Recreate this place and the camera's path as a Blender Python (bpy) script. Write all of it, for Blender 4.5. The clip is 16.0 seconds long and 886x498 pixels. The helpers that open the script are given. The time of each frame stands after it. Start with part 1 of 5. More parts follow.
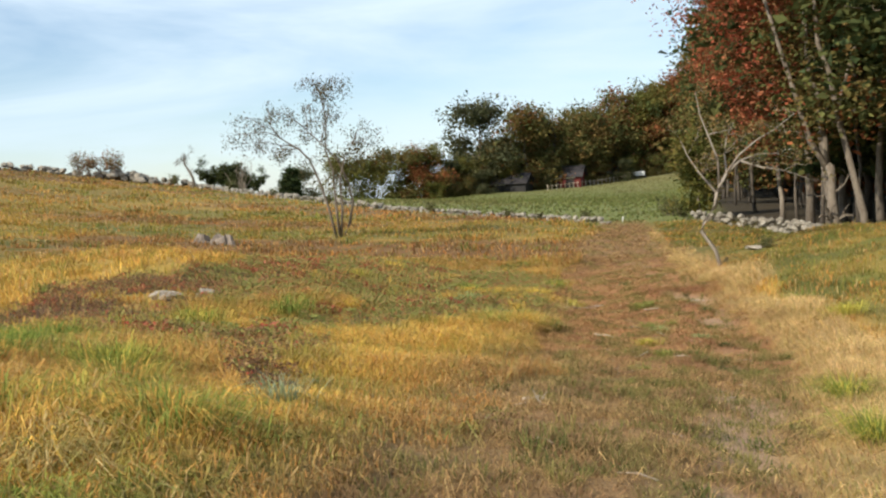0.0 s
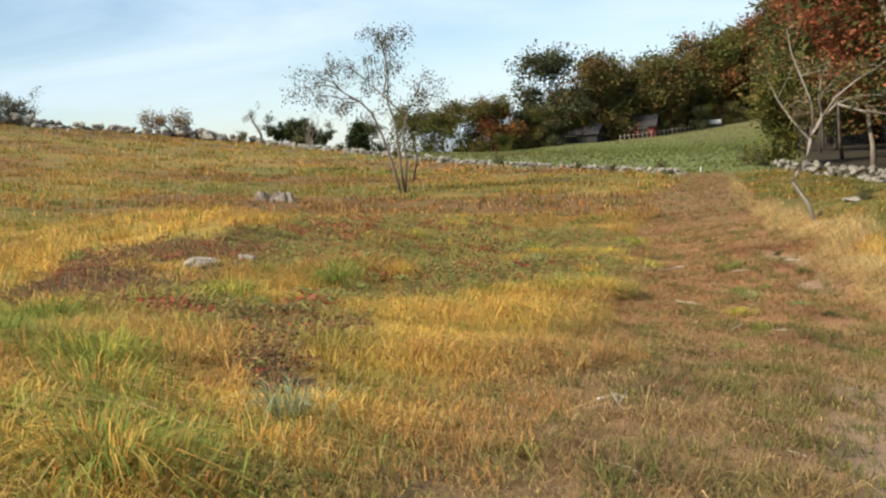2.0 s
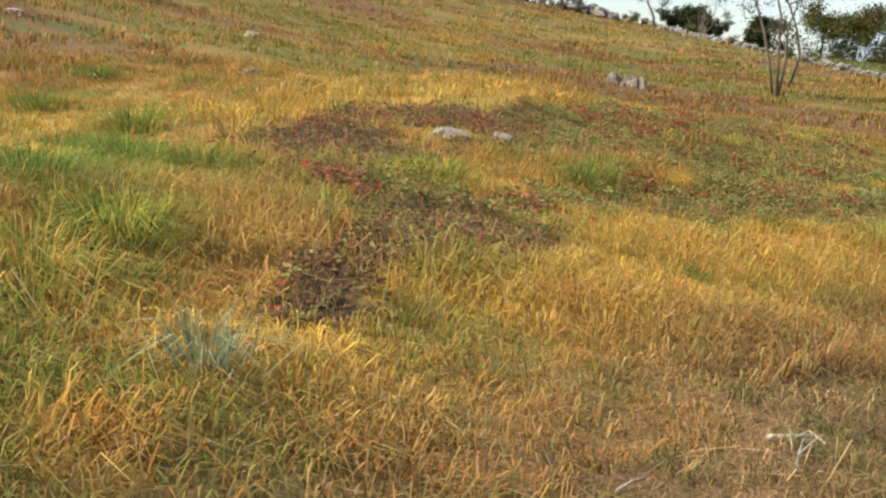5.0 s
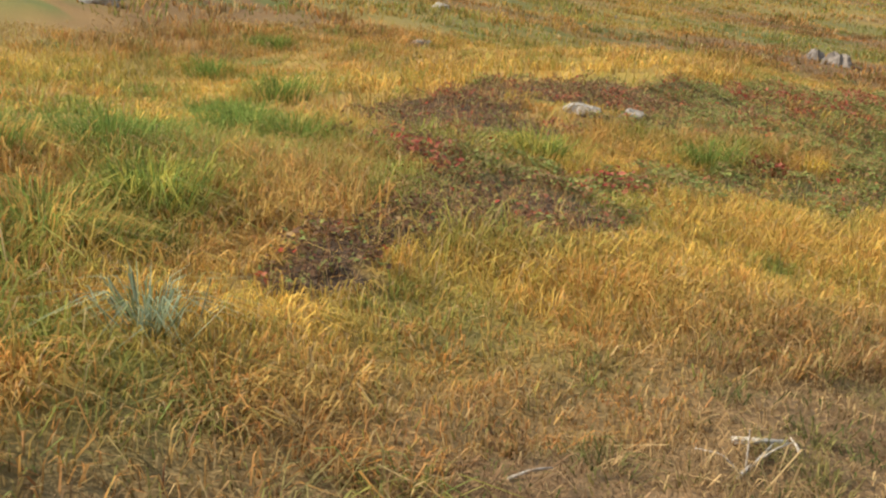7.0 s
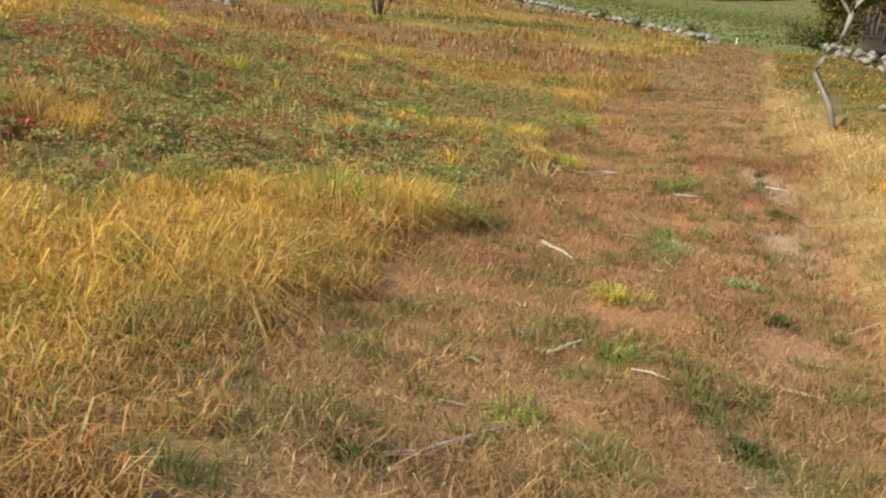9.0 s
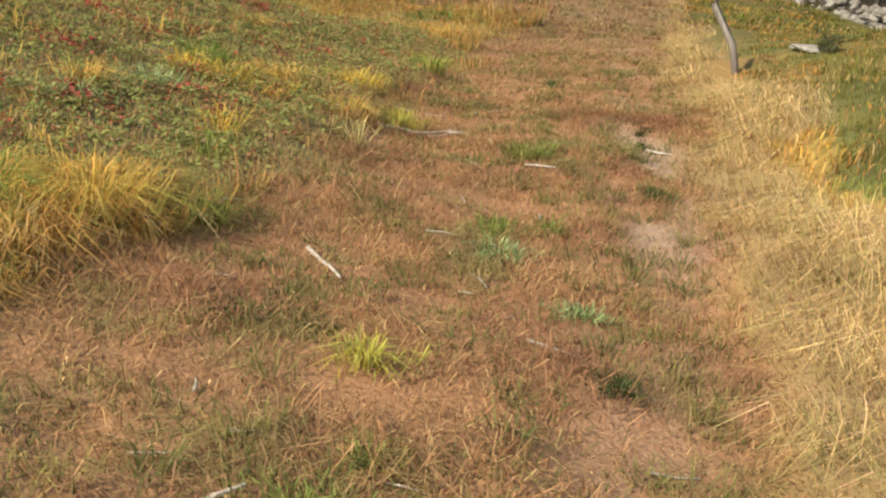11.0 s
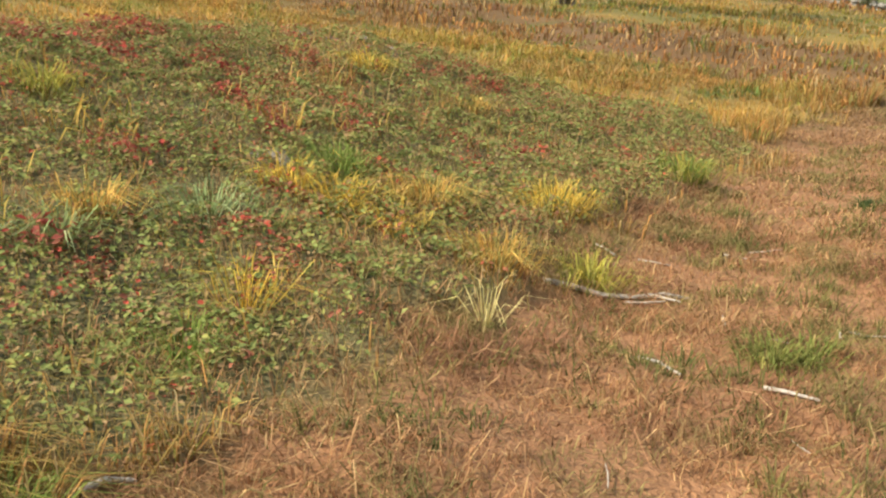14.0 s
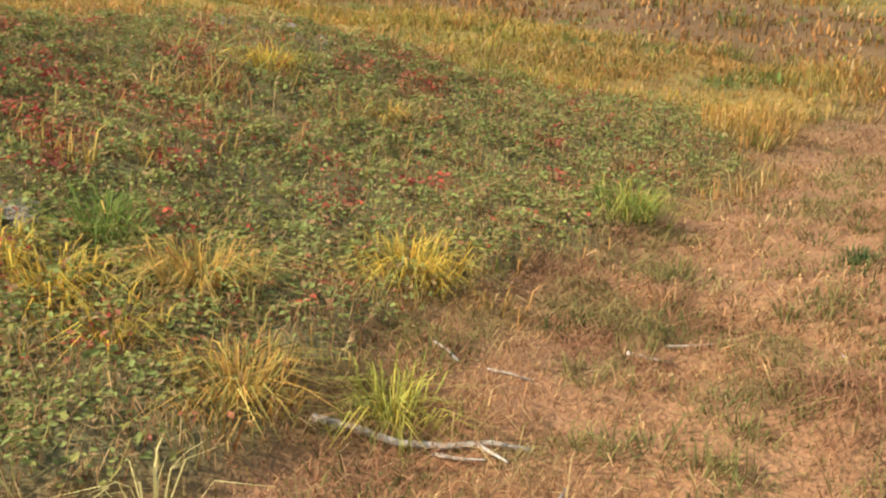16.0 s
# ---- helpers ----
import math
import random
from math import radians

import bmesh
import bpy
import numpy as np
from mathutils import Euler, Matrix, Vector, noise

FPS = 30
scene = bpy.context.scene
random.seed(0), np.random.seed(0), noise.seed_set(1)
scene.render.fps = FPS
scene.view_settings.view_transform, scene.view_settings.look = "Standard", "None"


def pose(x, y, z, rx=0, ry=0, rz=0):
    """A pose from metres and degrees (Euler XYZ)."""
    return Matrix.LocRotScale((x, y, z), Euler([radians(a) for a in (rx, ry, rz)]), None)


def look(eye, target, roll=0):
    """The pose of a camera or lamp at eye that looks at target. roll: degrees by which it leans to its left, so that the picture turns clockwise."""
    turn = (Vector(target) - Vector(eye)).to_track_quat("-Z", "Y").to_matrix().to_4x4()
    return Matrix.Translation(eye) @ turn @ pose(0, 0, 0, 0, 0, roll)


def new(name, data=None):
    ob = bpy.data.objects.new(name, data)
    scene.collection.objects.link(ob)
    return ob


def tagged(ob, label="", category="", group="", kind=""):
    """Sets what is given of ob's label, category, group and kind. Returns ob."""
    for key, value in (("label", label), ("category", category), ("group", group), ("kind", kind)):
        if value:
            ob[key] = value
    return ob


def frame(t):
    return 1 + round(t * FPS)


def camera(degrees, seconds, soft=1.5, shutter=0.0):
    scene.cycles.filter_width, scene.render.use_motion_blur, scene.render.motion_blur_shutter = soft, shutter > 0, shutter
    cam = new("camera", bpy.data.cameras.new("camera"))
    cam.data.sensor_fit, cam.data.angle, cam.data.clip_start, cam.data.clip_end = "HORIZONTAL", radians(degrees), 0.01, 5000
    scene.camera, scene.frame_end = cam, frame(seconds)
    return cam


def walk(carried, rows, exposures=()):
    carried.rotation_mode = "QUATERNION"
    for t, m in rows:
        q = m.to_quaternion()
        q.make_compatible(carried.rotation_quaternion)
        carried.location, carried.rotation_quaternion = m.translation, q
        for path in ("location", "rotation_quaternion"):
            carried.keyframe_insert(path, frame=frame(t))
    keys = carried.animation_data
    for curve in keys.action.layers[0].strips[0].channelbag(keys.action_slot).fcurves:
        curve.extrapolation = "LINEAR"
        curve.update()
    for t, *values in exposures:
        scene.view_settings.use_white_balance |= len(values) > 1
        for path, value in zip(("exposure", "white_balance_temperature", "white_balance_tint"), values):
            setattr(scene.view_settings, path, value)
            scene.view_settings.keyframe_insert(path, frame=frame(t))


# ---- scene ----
cam = camera(47, 16.0, soft=2.3)
PATH = [
    (0, (0.000, 0.001, 1.991), (-1.288, 4.824, 1.706), -3.04),
    (0.5, (-0.072, 0.271, 2.017), (-1.409, 5.075, 1.653), -2.67),
    (1, (-0.091, 0.629, 1.958), (-1.233, 5.480, 1.549), -0.79),
    (1.5, (-0.143, 0.950, 1.961), (-1.277, 5.796, 1.479), -1.17),
    (2, (-0.246, 1.303, 1.977), (-1.875, 6.004, 1.485), -3.99),
    (2.5, (-0.204, 1.510, 1.986), (-2.346, 6.015, 1.643), -2.15),
    (3, (-0.218, 1.955, 1.933), (-2.819, 6.188, 1.374), 0.18),
    (3.5, (-0.204, 2.298, 1.920), (-3.064, 6.311, 1.072), 1.81),
    (4, (-0.165, 2.677, 1.890), (-3.093, 6.652, 1.096), 1.04),
    (4.5, (-0.073, 3.029, 1.844), (-3.129, 6.880, 0.929), 2.08),
    (5, (-0.049, 3.431, 1.838), (-3.206, 7.171, 0.814), 3.05),
    (5.2, (-0.045, 3.584, 1.821), (-3.147, 7.381, 0.840), 3.67),
    (7.3, (0.541, 4.219, 1.903), (-1.007, 5.393, 1.425), 3.5),
    (7.5, (0.435, 4.548, 1.872), (-1.08, 5.78, 1.44), 4.5),
    (8, (0.316, 5.25, 1.839), (-0.999, 6.687, 1.386), 3.8),
    (8.5, (0.232, 5.874, 1.759), (-0.717, 7.557, 1.24), 6.6),
    (9, (0.237, 6.551, 1.735), (-0.454, 8.356, 1.221), 4.6),
    (9.3, (0.291, 6.859, 1.641), (-0.266, 8.715, 1.147), 3.9),
    (9.5, (0.371, 7.194, 1.609), (-0.162, 9.046, 1.074), 3.8),
    (9.7, (0.38, 7.472, 1.643), (-0.107, 9.321, 1.059), 4.6),
    (11.8, (0.331, 9.646, 1.542), (-1.169, 14.149, -0.029), 4.40),
    (12, (0.317, 9.850, 1.513), (-1.337, 14.306, -0.040), 2.75),
    (12.5, (0.252, 10.327, 1.562), (-1.632, 14.664, -0.063), 4.19),
    (13, (0.110, 10.857, 1.552), (-2.137, 15.009, -0.096), 1.11),
    (13.5, (0.102, 11.384, 1.547), (-2.492, 15.355, -0.035), -3.51),
    (14, (0.057, 11.891, 1.557), (-2.789, 15.762, 0.172), 2.89),
    (14.5, (-0.011, 12.380, 1.594), (-3.052, 16.061, 0.109), 1.16),
    (15, (-0.033, 12.921, 1.631), (-3.104, 16.507, -0.013), 2.96),
    (15.5, (-0.122, 13.469, 1.640), (-3.276, 16.954, -0.064), 2.28),
    (16, (-0.096, 13.994, 1.623), (-3.186, 17.610, 0.081), 1.57),
]
walk(cam, [(t, look(eye, target, roll)) for t, eye, target, roll in PATH],
     [(0, 0.62), (2.5, 0.62), (5, 0.70), (9, 0.78), (12.5, 0.82), (14.5, 0.98), (16, 0.98)])

# ---- sky and sun ----
SUN_HEIGHT, SUN_SIDE = radians(36), radians(215)
world = bpy.data.worlds.new("sky")
scene.world = world
world.use_nodes = True
wn, wl = world.node_tree.nodes, world.node_tree.links
wn.clear()
w_out, w_bg = wn.new("ShaderNodeOutputWorld"), wn.new("ShaderNodeBackground")
w_sky = wn.new("ShaderNodeTexSky")
w_sky.sky_type, w_sky.sun_disc = "NISHITA", False
w_sky.sun_elevation, w_sky.sun_rotation = SUN_HEIGHT, SUN_SIDE
w_sky.air_density, w_sky.dust_density, w_sky.ozone_density = 1.0, 0.4, 2.6
w_geo, w_map, w_noise = wn.new("ShaderNodeTexCoord"), wn.new("ShaderNodeMapping"), wn.new("ShaderNodeTexNoise")
w_map.inputs["Scale"].default_value = (1.2, 1.6, 7.0)
w_map.inputs["Rotation"].default_value = (0.12, 0.10, 0.3)
w_noise.inputs["Scale"].default_value, w_noise.inputs["Detail"].default_value = 1.7, 6.0
w_noise.inputs["Roughness"].default_value, w_noise.inputs["Distortion"].default_value = 0.55, 0.5
w_ramp, w_mix = wn.new("ShaderNodeValToRGB"), wn.new("ShaderNodeMix")
w_ramp.color_ramp.elements[0].position, w_ramp.color_ramp.elements[1].position = 0.36, 0.64
w_ramp.color_ramp.elements[0].color, w_ramp.color_ramp.elements[1].color = (0.12, 0.12, 0.12, 1), (0.92, 0.92, 0.92, 1)
w_mix.data_type = "RGBA"
w_mix.inputs[7].default_value = (5.6, 6.7, 7.6, 1)
wl.new(w_geo.outputs["Generated"], w_map.inputs["Vector"])
wl.new(w_map.outputs["Vector"], w_noise.inputs["Vector"])
wl.new(w_noise.outputs["Fac"], w_ramp.inputs["Fac"])
wl.new(w_ramp.outputs["Color"], w_mix.inputs[0])
wl.new(w_sky.outputs["Color"], w_mix.inputs[6])
wl.new(w_mix.outputs[2], w_bg.inputs["Color"])
w_bg.inputs["Strength"].default_value = 0.097
wl.new(w_bg.outputs["Background"], w_out.inputs["Surface"])

sun = new("sun", bpy.data.lights.new("sun", "SUN"))
sun.data.energy, sun.data.angle, sun.data.color = 4.0, radians(1.5), (1.0, 0.91, 0.77)
toward = Vector((math.sin(SUN_SIDE) * math.cos(SUN_HEIGHT), math.cos(SUN_SIDE) * math.cos(SUN_HEIGHT), math.sin(SUN_HEIGHT)))
sun.matrix_world = look(toward * 200, (0, 0, 0))

# ---- materials ----
def material(name, rough=0.9):
    m = bpy.data.materials.new(name)
    m.use_nodes = True
    n, l = m.node_tree.nodes, m.node_tree.links
    b = n["Principled BSDF"]
    b.inputs["Roughness"].default_value = rough
    b.inputs["Specular IOR Level"].default_value = 0.25
    return m, n, l, b


def ramp(n, stops):
    r = n.new("ShaderNodeValToRGB")
    e = r.color_ramp.elements
    while len(e) < len(stops):
        e.new(0.5)
    for el, (p, c) in zip(e, stops):
        el.position, el.color = p, (*c, 1)
    return r


def grained(name, colours, scale, rough=0.9, bump=0.4, stretch=(1, 1, 1), fine=6.0):
    """Two scales of mottling over a ramp of colours, with a fine relief."""
    m, n, l, b = material(name, rough)
    c, mp = n.new("ShaderNodeTexCoord"), n.new("ShaderNodeMapping")
    mp.inputs["Scale"].default_value = stretch
    big, small = n.new("ShaderNodeTexNoise"), n.new("ShaderNodeTexNoise")
    big.inputs["Scale"].default_value, big.inputs["Detail"].default_value = scale, 5
    small.inputs["Scale"].default_value, small.inputs["Detail"].default_value = scale * fine, 4
    add, r = n.new("ShaderNodeMath"), ramp(n, colours)
    info, shift = n.new("ShaderNodeObjectInfo"), n.new("ShaderNodeMath")
    shift.operation = "MULTIPLY_ADD"
    shift.inputs[1].default_value, shift.inputs[2].default_value = 0.22, -0.11
    add.operation = "MULTIPLY_ADD"
    add.inputs[1].default_value = 0.5
    half = n.new("ShaderNodeMath")
    half.operation = "MULTIPLY_ADD"
    half.inputs[1].default_value = 0.5
    l.new(c.outputs["Object"], mp.inputs["Vector"])
    l.new(mp.outputs["Vector"], big.inputs["Vector"])
    l.new(mp.outputs["Vector"], small.inputs["Vector"])
    l.new(info.outputs["Random"], shift.inputs[0])
    l.new(small.outputs["Fac"], half.inputs[0])
    l.new(shift.outputs[0], half.inputs[2])
    l.new(big.outputs["Fac"], add.inputs[0])
    l.new(half.outputs[0], add.inputs[2])
    l.new(add.outputs[0], r.inputs["Fac"])
    l.new(r.outputs["Color"], b.inputs["Base Color"])
    bp = n.new("ShaderNodeBump")
    bp.inputs["Strength"].default_value, bp.inputs["Distance"].default_value = bump, 0.02
    l.new(small.outputs["Fac"], bp.inputs["Height"])
    l.new(bp.outputs["Normal"], b.inputs["Normal"])
    return m


def living(name, rough=0.75, through_light=0.35, spread=0.25):
    """Leaves and blades: the plant's tint, with root shade painted in on blades, varied leaf by leaf, letting some
    light through.
    """
    m, n, l, b = material(name, rough)
    b.inputs["Specular IOR Level"].default_value = 0.08
    a = n.new("ShaderNodeAttribute")
    a.attribute_name = "tint"
    g, hsv = n.new("ShaderNodeNewGeometry"), n.new("ShaderNodeHueSaturation")
    mr = n.new("ShaderNodeMapRange")
    mr.inputs["To Min"].default_value, mr.inputs["To Max"].default_value = 1 - spread, 1 + spread
    l.new(g.outputs["Random Per Island"], mr.inputs["Value"])
    l.new(mr.outputs["Result"], hsv.inputs["Value"])
    l.new(a.outputs["Color"], hsv.inputs["Color"])
    l.new(hsv.outputs["Color"], b.inputs["Base Color"])
    t, mix = n.new("ShaderNodeBsdfTranslucent"), n.new("ShaderNodeMixShader")
    mix.inputs[0].default_value = through_light
    l.new(hsv.outputs["Color"], t.inputs["Color"])
    l.new(b.outputs["BSDF"], mix.inputs[1])
    l.new(t.outputs["BSDF"], mix.inputs[2])
    l.new(mix.outputs["Shader"], n["Material Output"].inputs["Surface"])
    return m


def soil_material():
    """Earth, thatch and turf: the tint of the sward with crumbs, straw and bare specks."""
    m, n, l, b = material("earth_and_turf", 0.95)
    a, c = n.new("ShaderNodeAttribute"), n.new("ShaderNodeTexCoord")
    a.attribute_name = "tint"
    fine, mid, mp = n.new("ShaderNodeTexNoise"), n.new("ShaderNodeTexNoise"), n.new("ShaderNodeMapping")
    fine.inputs["Scale"].default_value, fine.inputs["Detail"].default_value = 45, 5
    mid.inputs["Scale"].default_value, mid.inputs["Detail"].default_value = 1.1, 6
    mp.inputs["Scale"].default_value = (1, 1, 1)
    straw = n.new("ShaderNodeTexVoronoi")
    straw.inputs["Scale"].default_value = 9
    l.new(c.outputs["Object"], mp.inputs["Vector"])
    for t in (fine, mid, straw):
        l.new(mp.outputs["Vector"], t.inputs["Vector"])
    hsv, v = n.new("ShaderNodeHueSaturation"), n.new("ShaderNodeMath")
    v.operation = "MULTIPLY_ADD"
    v.inputs[1].default_value = 0.9
    r2 = n.new("ShaderNodeMapRange")
    r2.inputs["To Min"].default_value, r2.inputs["To Max"].default_value = 0.3, 0.85
    l.new(mid.outputs["Fac"], r2.inputs["Value"])
    l.new(fine.outputs["Fac"], v.inputs[0])
    l.new(r2.outputs["Result"], v.inputs[2])
    l.new(v.outputs[0], hsv.inputs["Value"])
    l.new(a.outputs["Color"], hsv.inputs["Color"])
    l.new(hsv.outputs["Color"], b.inputs["Base Color"])
    bp = n.new("ShaderNodeBump")
    bp.inputs["Strength"].default_value, bp.inputs["Distance"].default_value = 0.6, 0.03
    l.new(fine.outputs["Fac"], bp.inputs["Height"])
    l.new(bp.outputs["Normal"], b.inputs["Normal"])
    return m


SOIL = soil_material()
BLADE = living("grass_blade", 0.85, 0.35, 0.3)
LEAF = living("leaf", 0.85, 0.3, 0.22)
BARK = grained("grey_bark", [(0.25, (0.09, 0.07, 0.053)), (0.55, (0.21, 0.175, 0.135)), (0.8, (0.33, 0.285, 0.225))], 6, 0.95, 0.3, (1, 1, 0.25))
DARK_BARK = grained("dark_bark", [(0.25, (0.05, 0.042, 0.034)), (0.6, (0.12, 0.10, 0.078)), (0.85, (0.20, 0.17, 0.13))], 6, 0.95, 0.8, (1, 1, 0.25))
PALE_BARK = grained("pale_grey_bark", [(0.25, (0.10, 0.085, 0.066)), (0.55, (0.235, 0.20, 0.16)), (0.8, (0.37, 0.325, 0.265))], 6, 0.95, 0.3, (1, 1, 0.25))
PALE_WOOD = grained("bleached_wood", [(0.25, (0.20, 0.155, 0.11)), (0.5, (0.44, 0.365, 0.28)), (0.8, (0.66, 0.585, 0.48))], 14, 0.85, 0.5, (1, 1, 1))
STUMP_WOOD = grained("weathered_stump_wood", [(0.25, (0.06, 0.045, 0.035)), (0.5, (0.20, 0.16, 0.125)), (0.8, (0.42, 0.36, 0.30))], 5, 0.95, 0.8, (1, 1, 0.3))
STONE = grained("field_stone", [(0.25, (0.07, 0.065, 0.055)), (0.5, (0.25, 0.225, 0.18)), (0.75, (0.45, 0.41, 0.34))], 4, 0.95, 0.7)
PALE_STONE = grained("pale_stone", [(0.3, (0.08, 0.065, 0.05)), (0.5, (0.27, 0.225, 0.175)), (0.7, (0.50, 0.44, 0.36))], 7, 0.95, 0.7)
RED_BOARD = grained("red_barn_board", [(0.2, (0.07, 0.016, 0.014)), (0.5, (0.14, 0.026, 0.022)), (0.8, (0.2, 0.05, 0.04))], 2, 0.85, 0.3, (4, 4, 0.4))
DARK_ROOF = grained("dark_roof", [(0.2, (0.015, 0.014, 0.015)), (0.5, (0.035, 0.032, 0.034)), (0.8, (0.07, 0.065, 0.065))], 3, 0.8, 0.3)
WHITE_PAINT = grained("worn_white_paint", [(0.2, (0.5, 0.49, 0.46)), (0.5, (0.72, 0.72, 0.69)), (0.8, (0.82, 0.82, 0.8))], 3, 0.7, 0.2)
# dark boards of the shed; its near-black also stands for shade in doorways
DARK_BOARD_DOOR_SHADE = grained("dark_board_door_shade", [(0.2, (0.01, 0.01, 0.01)), (0.8, (0.03, 0.028, 0.026))], 3, 0.6, 0.1)


# ---- builders ----
def mesh_of(name, verts, faces, mat, tints=None, smooth=False):
    """A mesh from arrays; faces is a list of integer arrays, each of one corner count."""
    me = bpy.data.meshes.new(name)
    verts = np.asarray(verts, np.float32)
    faces = [np.asarray(f, np.int32) for f in faces if len(f)]
    sizes = np.concatenate([np.full(len(f), f.shape[1], np.int32) for f in faces])
    loops = np.concatenate([f.ravel() for f in faces])
    me.vertices.add(len(verts))
    me.vertices.foreach_set("co", verts.ravel())
    me.loops.add(len(loops))
    me.loops.foreach_set("vertex_index", loops)
    me.polygons.add(len(sizes))
    me.polygons.foreach_set("loop_start", np.r_[0, np.cumsum(sizes)[:-1]].astype(np.int32))
    me.polygons.foreach_set("loop_total", sizes)
    if tints is not None:
        at = me.attributes.new("tint", "FLOAT_COLOR", "POINT")
        at.data.foreach_set("color", np.c_[np.asarray(tints, np.float32), np.ones(len(verts), np.float32)].ravel())
    me.update(calc_edges=True)
    me.polygons.foreach_set("use_smooth", np.full(len(sizes), smooth))
    me.materials.append(mat)
    me.validate()
    return me


class Heap:
    """Collects tubes and leaves for one mesh."""
    def __init__(self):
        self.v, self.q, self.t, self.c, self.n = [], [], [], [], 0

    def tube(self, pts, radii, sides=7, tint=(0.3, 0.3, 0.3)):
        pts = np.asarray(pts, float)
        k = len(pts)
        d = np.gradient(pts, axis=0)
        d /= np.linalg.norm(d, axis=1, keepdims=True) + 1e-9
        ref = np.where(np.abs(d[:, 2:3]) > 0.9, [[1.0, 0, 0]], [[0, 0, 1.0]])
        u = np.cross(d, ref)
        u /= np.linalg.norm(u, axis=1, keepdims=True) + 1e-9
        w = np.cross(d, u)
        a = np.arange(sides) * 2 * np.pi / sides
        r = np.asarray(radii, float)[:, None, None]
        ring = pts[:, None] + r * (np.cos(a)[None, :, None] * u[:, None] + np.sin(a)[None, :, None] * w[:, None])
        i = np.arange(k - 1)[:, None] * sides
        j = np.arange(sides)[None]
        j2 = (j + 1) % sides
        q = np.stack([i + j, i + j2, i + sides + j2, i + sides + j], -1).reshape(-1, 4) + self.n
        self.v += [ring.reshape(-1, 3), pts[-1:] + d[-1:] * radii[-1], pts[:1] - d[:1] * 0.2 * radii[0]]
        top, low = self.n + k * sides, self.n + k * sides + 1
        last = self.n + (k - 1) * sides
        self.t += [np.c_[last + j[0], last + j2[0], np.full(sides, top)], np.c_[self.n + j2[0], self.n + j[0], np.full(sides, low)]]
        self.q.append(q)
        self.c.append(np.tile(tint, (k * sides + 2, 1)))
        self.n += k * sides + 2

    def leaves(self, places, size, tints, rng, flat=0.4, long=1.7, droop=0.0):
        """One folded diamond (two triangles) at each place."""
        p = np.asarray(places, float)
        k = len(p)
        if not k:
            return
        s = size * rng.uniform(0.6, 1.4, (k, 1))
        a, tilt = rng.uniform(0, 2 * np.pi, k), rng.normal(0, flat, k) - droop
        along = np.c_[np.cos(a) * np.cos(tilt), np.sin(a) * np.cos(tilt), np.sin(tilt)]
        side = np.cross(along, [0, 0, 1.0]) + rng.normal(0, 0.45, (k, 3))
        side /= np.linalg.norm(side, axis=1, keepdims=True) + 1e-9
        lift = np.cross(side, along) * 0.18
        v = np.stack([p - along * s * long * 0.5, p + side * s * 0.5 + lift * s, p + along * s * long * 0.5, p - side * s * 0.5 + lift * s], 1)
        b = self.n + 4 * np.arange(k)[:, None]
        self.t += [b + [0, 1, 2], b + [0, 2, 3]]
        self.v.append(v.reshape(-1, 3))
        self.c.append(np.repeat(tints, 4, axis=0))
        self.n += 4 * k

    def mesh(self, name, mat, smooth=False):
        faces = [np.concatenate(x) for x in (self.q, self.t) if x]
        return mesh_of(name, np.concatenate(self.v), faces, mat, np.concatenate(self.c), smooth)


def part(name, data, parent, label=""):
    ob = new(name, data)
    ob.parent = parent
    return tagged(ob, label)


def thing(name, where, label, category, group="", kind="", turn=0.0):
    ob = new(name)
    ob.matrix_world = pose(*where, 0, 0, turn)
    return tagged(ob, label, category, group, kind)


def boards(name, size, mat, bevel=0.01):
    """A box with softened edges, standing on its base."""
    bm = bmesh.new()
    bmesh.ops.create_cube(bm, size=1.0)
    bmesh.ops.scale(bm, vec=size, verts=bm.verts)
    bmesh.ops.translate(bm, vec=(0, 0, size[2] / 2), verts=bm.verts)
    bmesh.ops.bevel(bm, geom=bm.edges[:], offset=min(bevel, min(size) * 0.3), segments=1, affect="EDGES")
    me = bpy.data.meshes.new(name)
    bm.to_mesh(me)
    bm.free()
    me.materials.append(mat)
    return me


def boulder(name, seed, mat, squash=(1, 1, 1), rough=0.18, cuts=2):
    bm = bmesh.new()
    bmesh.ops.create_icosphere(bm, subdivisions=cuts, radius=0.5)
    for v in bm.verts:
        n = noise.noise(v.co * 2.3 + Vector((seed * 7.1, seed * 3.3, seed))) + 0.5 * noise.noise(v.co * 5.1 + Vector((seed, seed * 2.2, 0)))
        v.co = Vector((v.co.x * squash[0], v.co.y * squash[1], v.co.z * squash[2])) * (1 + rough * 1.6 * n)
    me = bpy.data.meshes.new(name)
    bm.to_mesh(me)
    bm.free()
    me.materials.append(mat)
    return me


_WAVES = {}


def patchy(x, y, size, seed):
    """Smooth random field, about -1 to 1, with patches of that size in metres."""
    if (size, seed) not in _WAVES:
        r = np.random.RandomState(seed)
        _WAVES[(size, seed)] = [(a, f, p) for a, f, p in zip(r.uniform(0, np.pi, 9), r.uniform(0.5, 1.9, 9), r.uniform(0, 7, 9))]
    z = 0.0
    for a, f, p in _WAVES[(size, seed)]:
        z = z + np.sin((np.cos(a) * x + np.sin(a) * y) * f * 2 * np.pi / (2 * size) + p)
    return z / 3.0

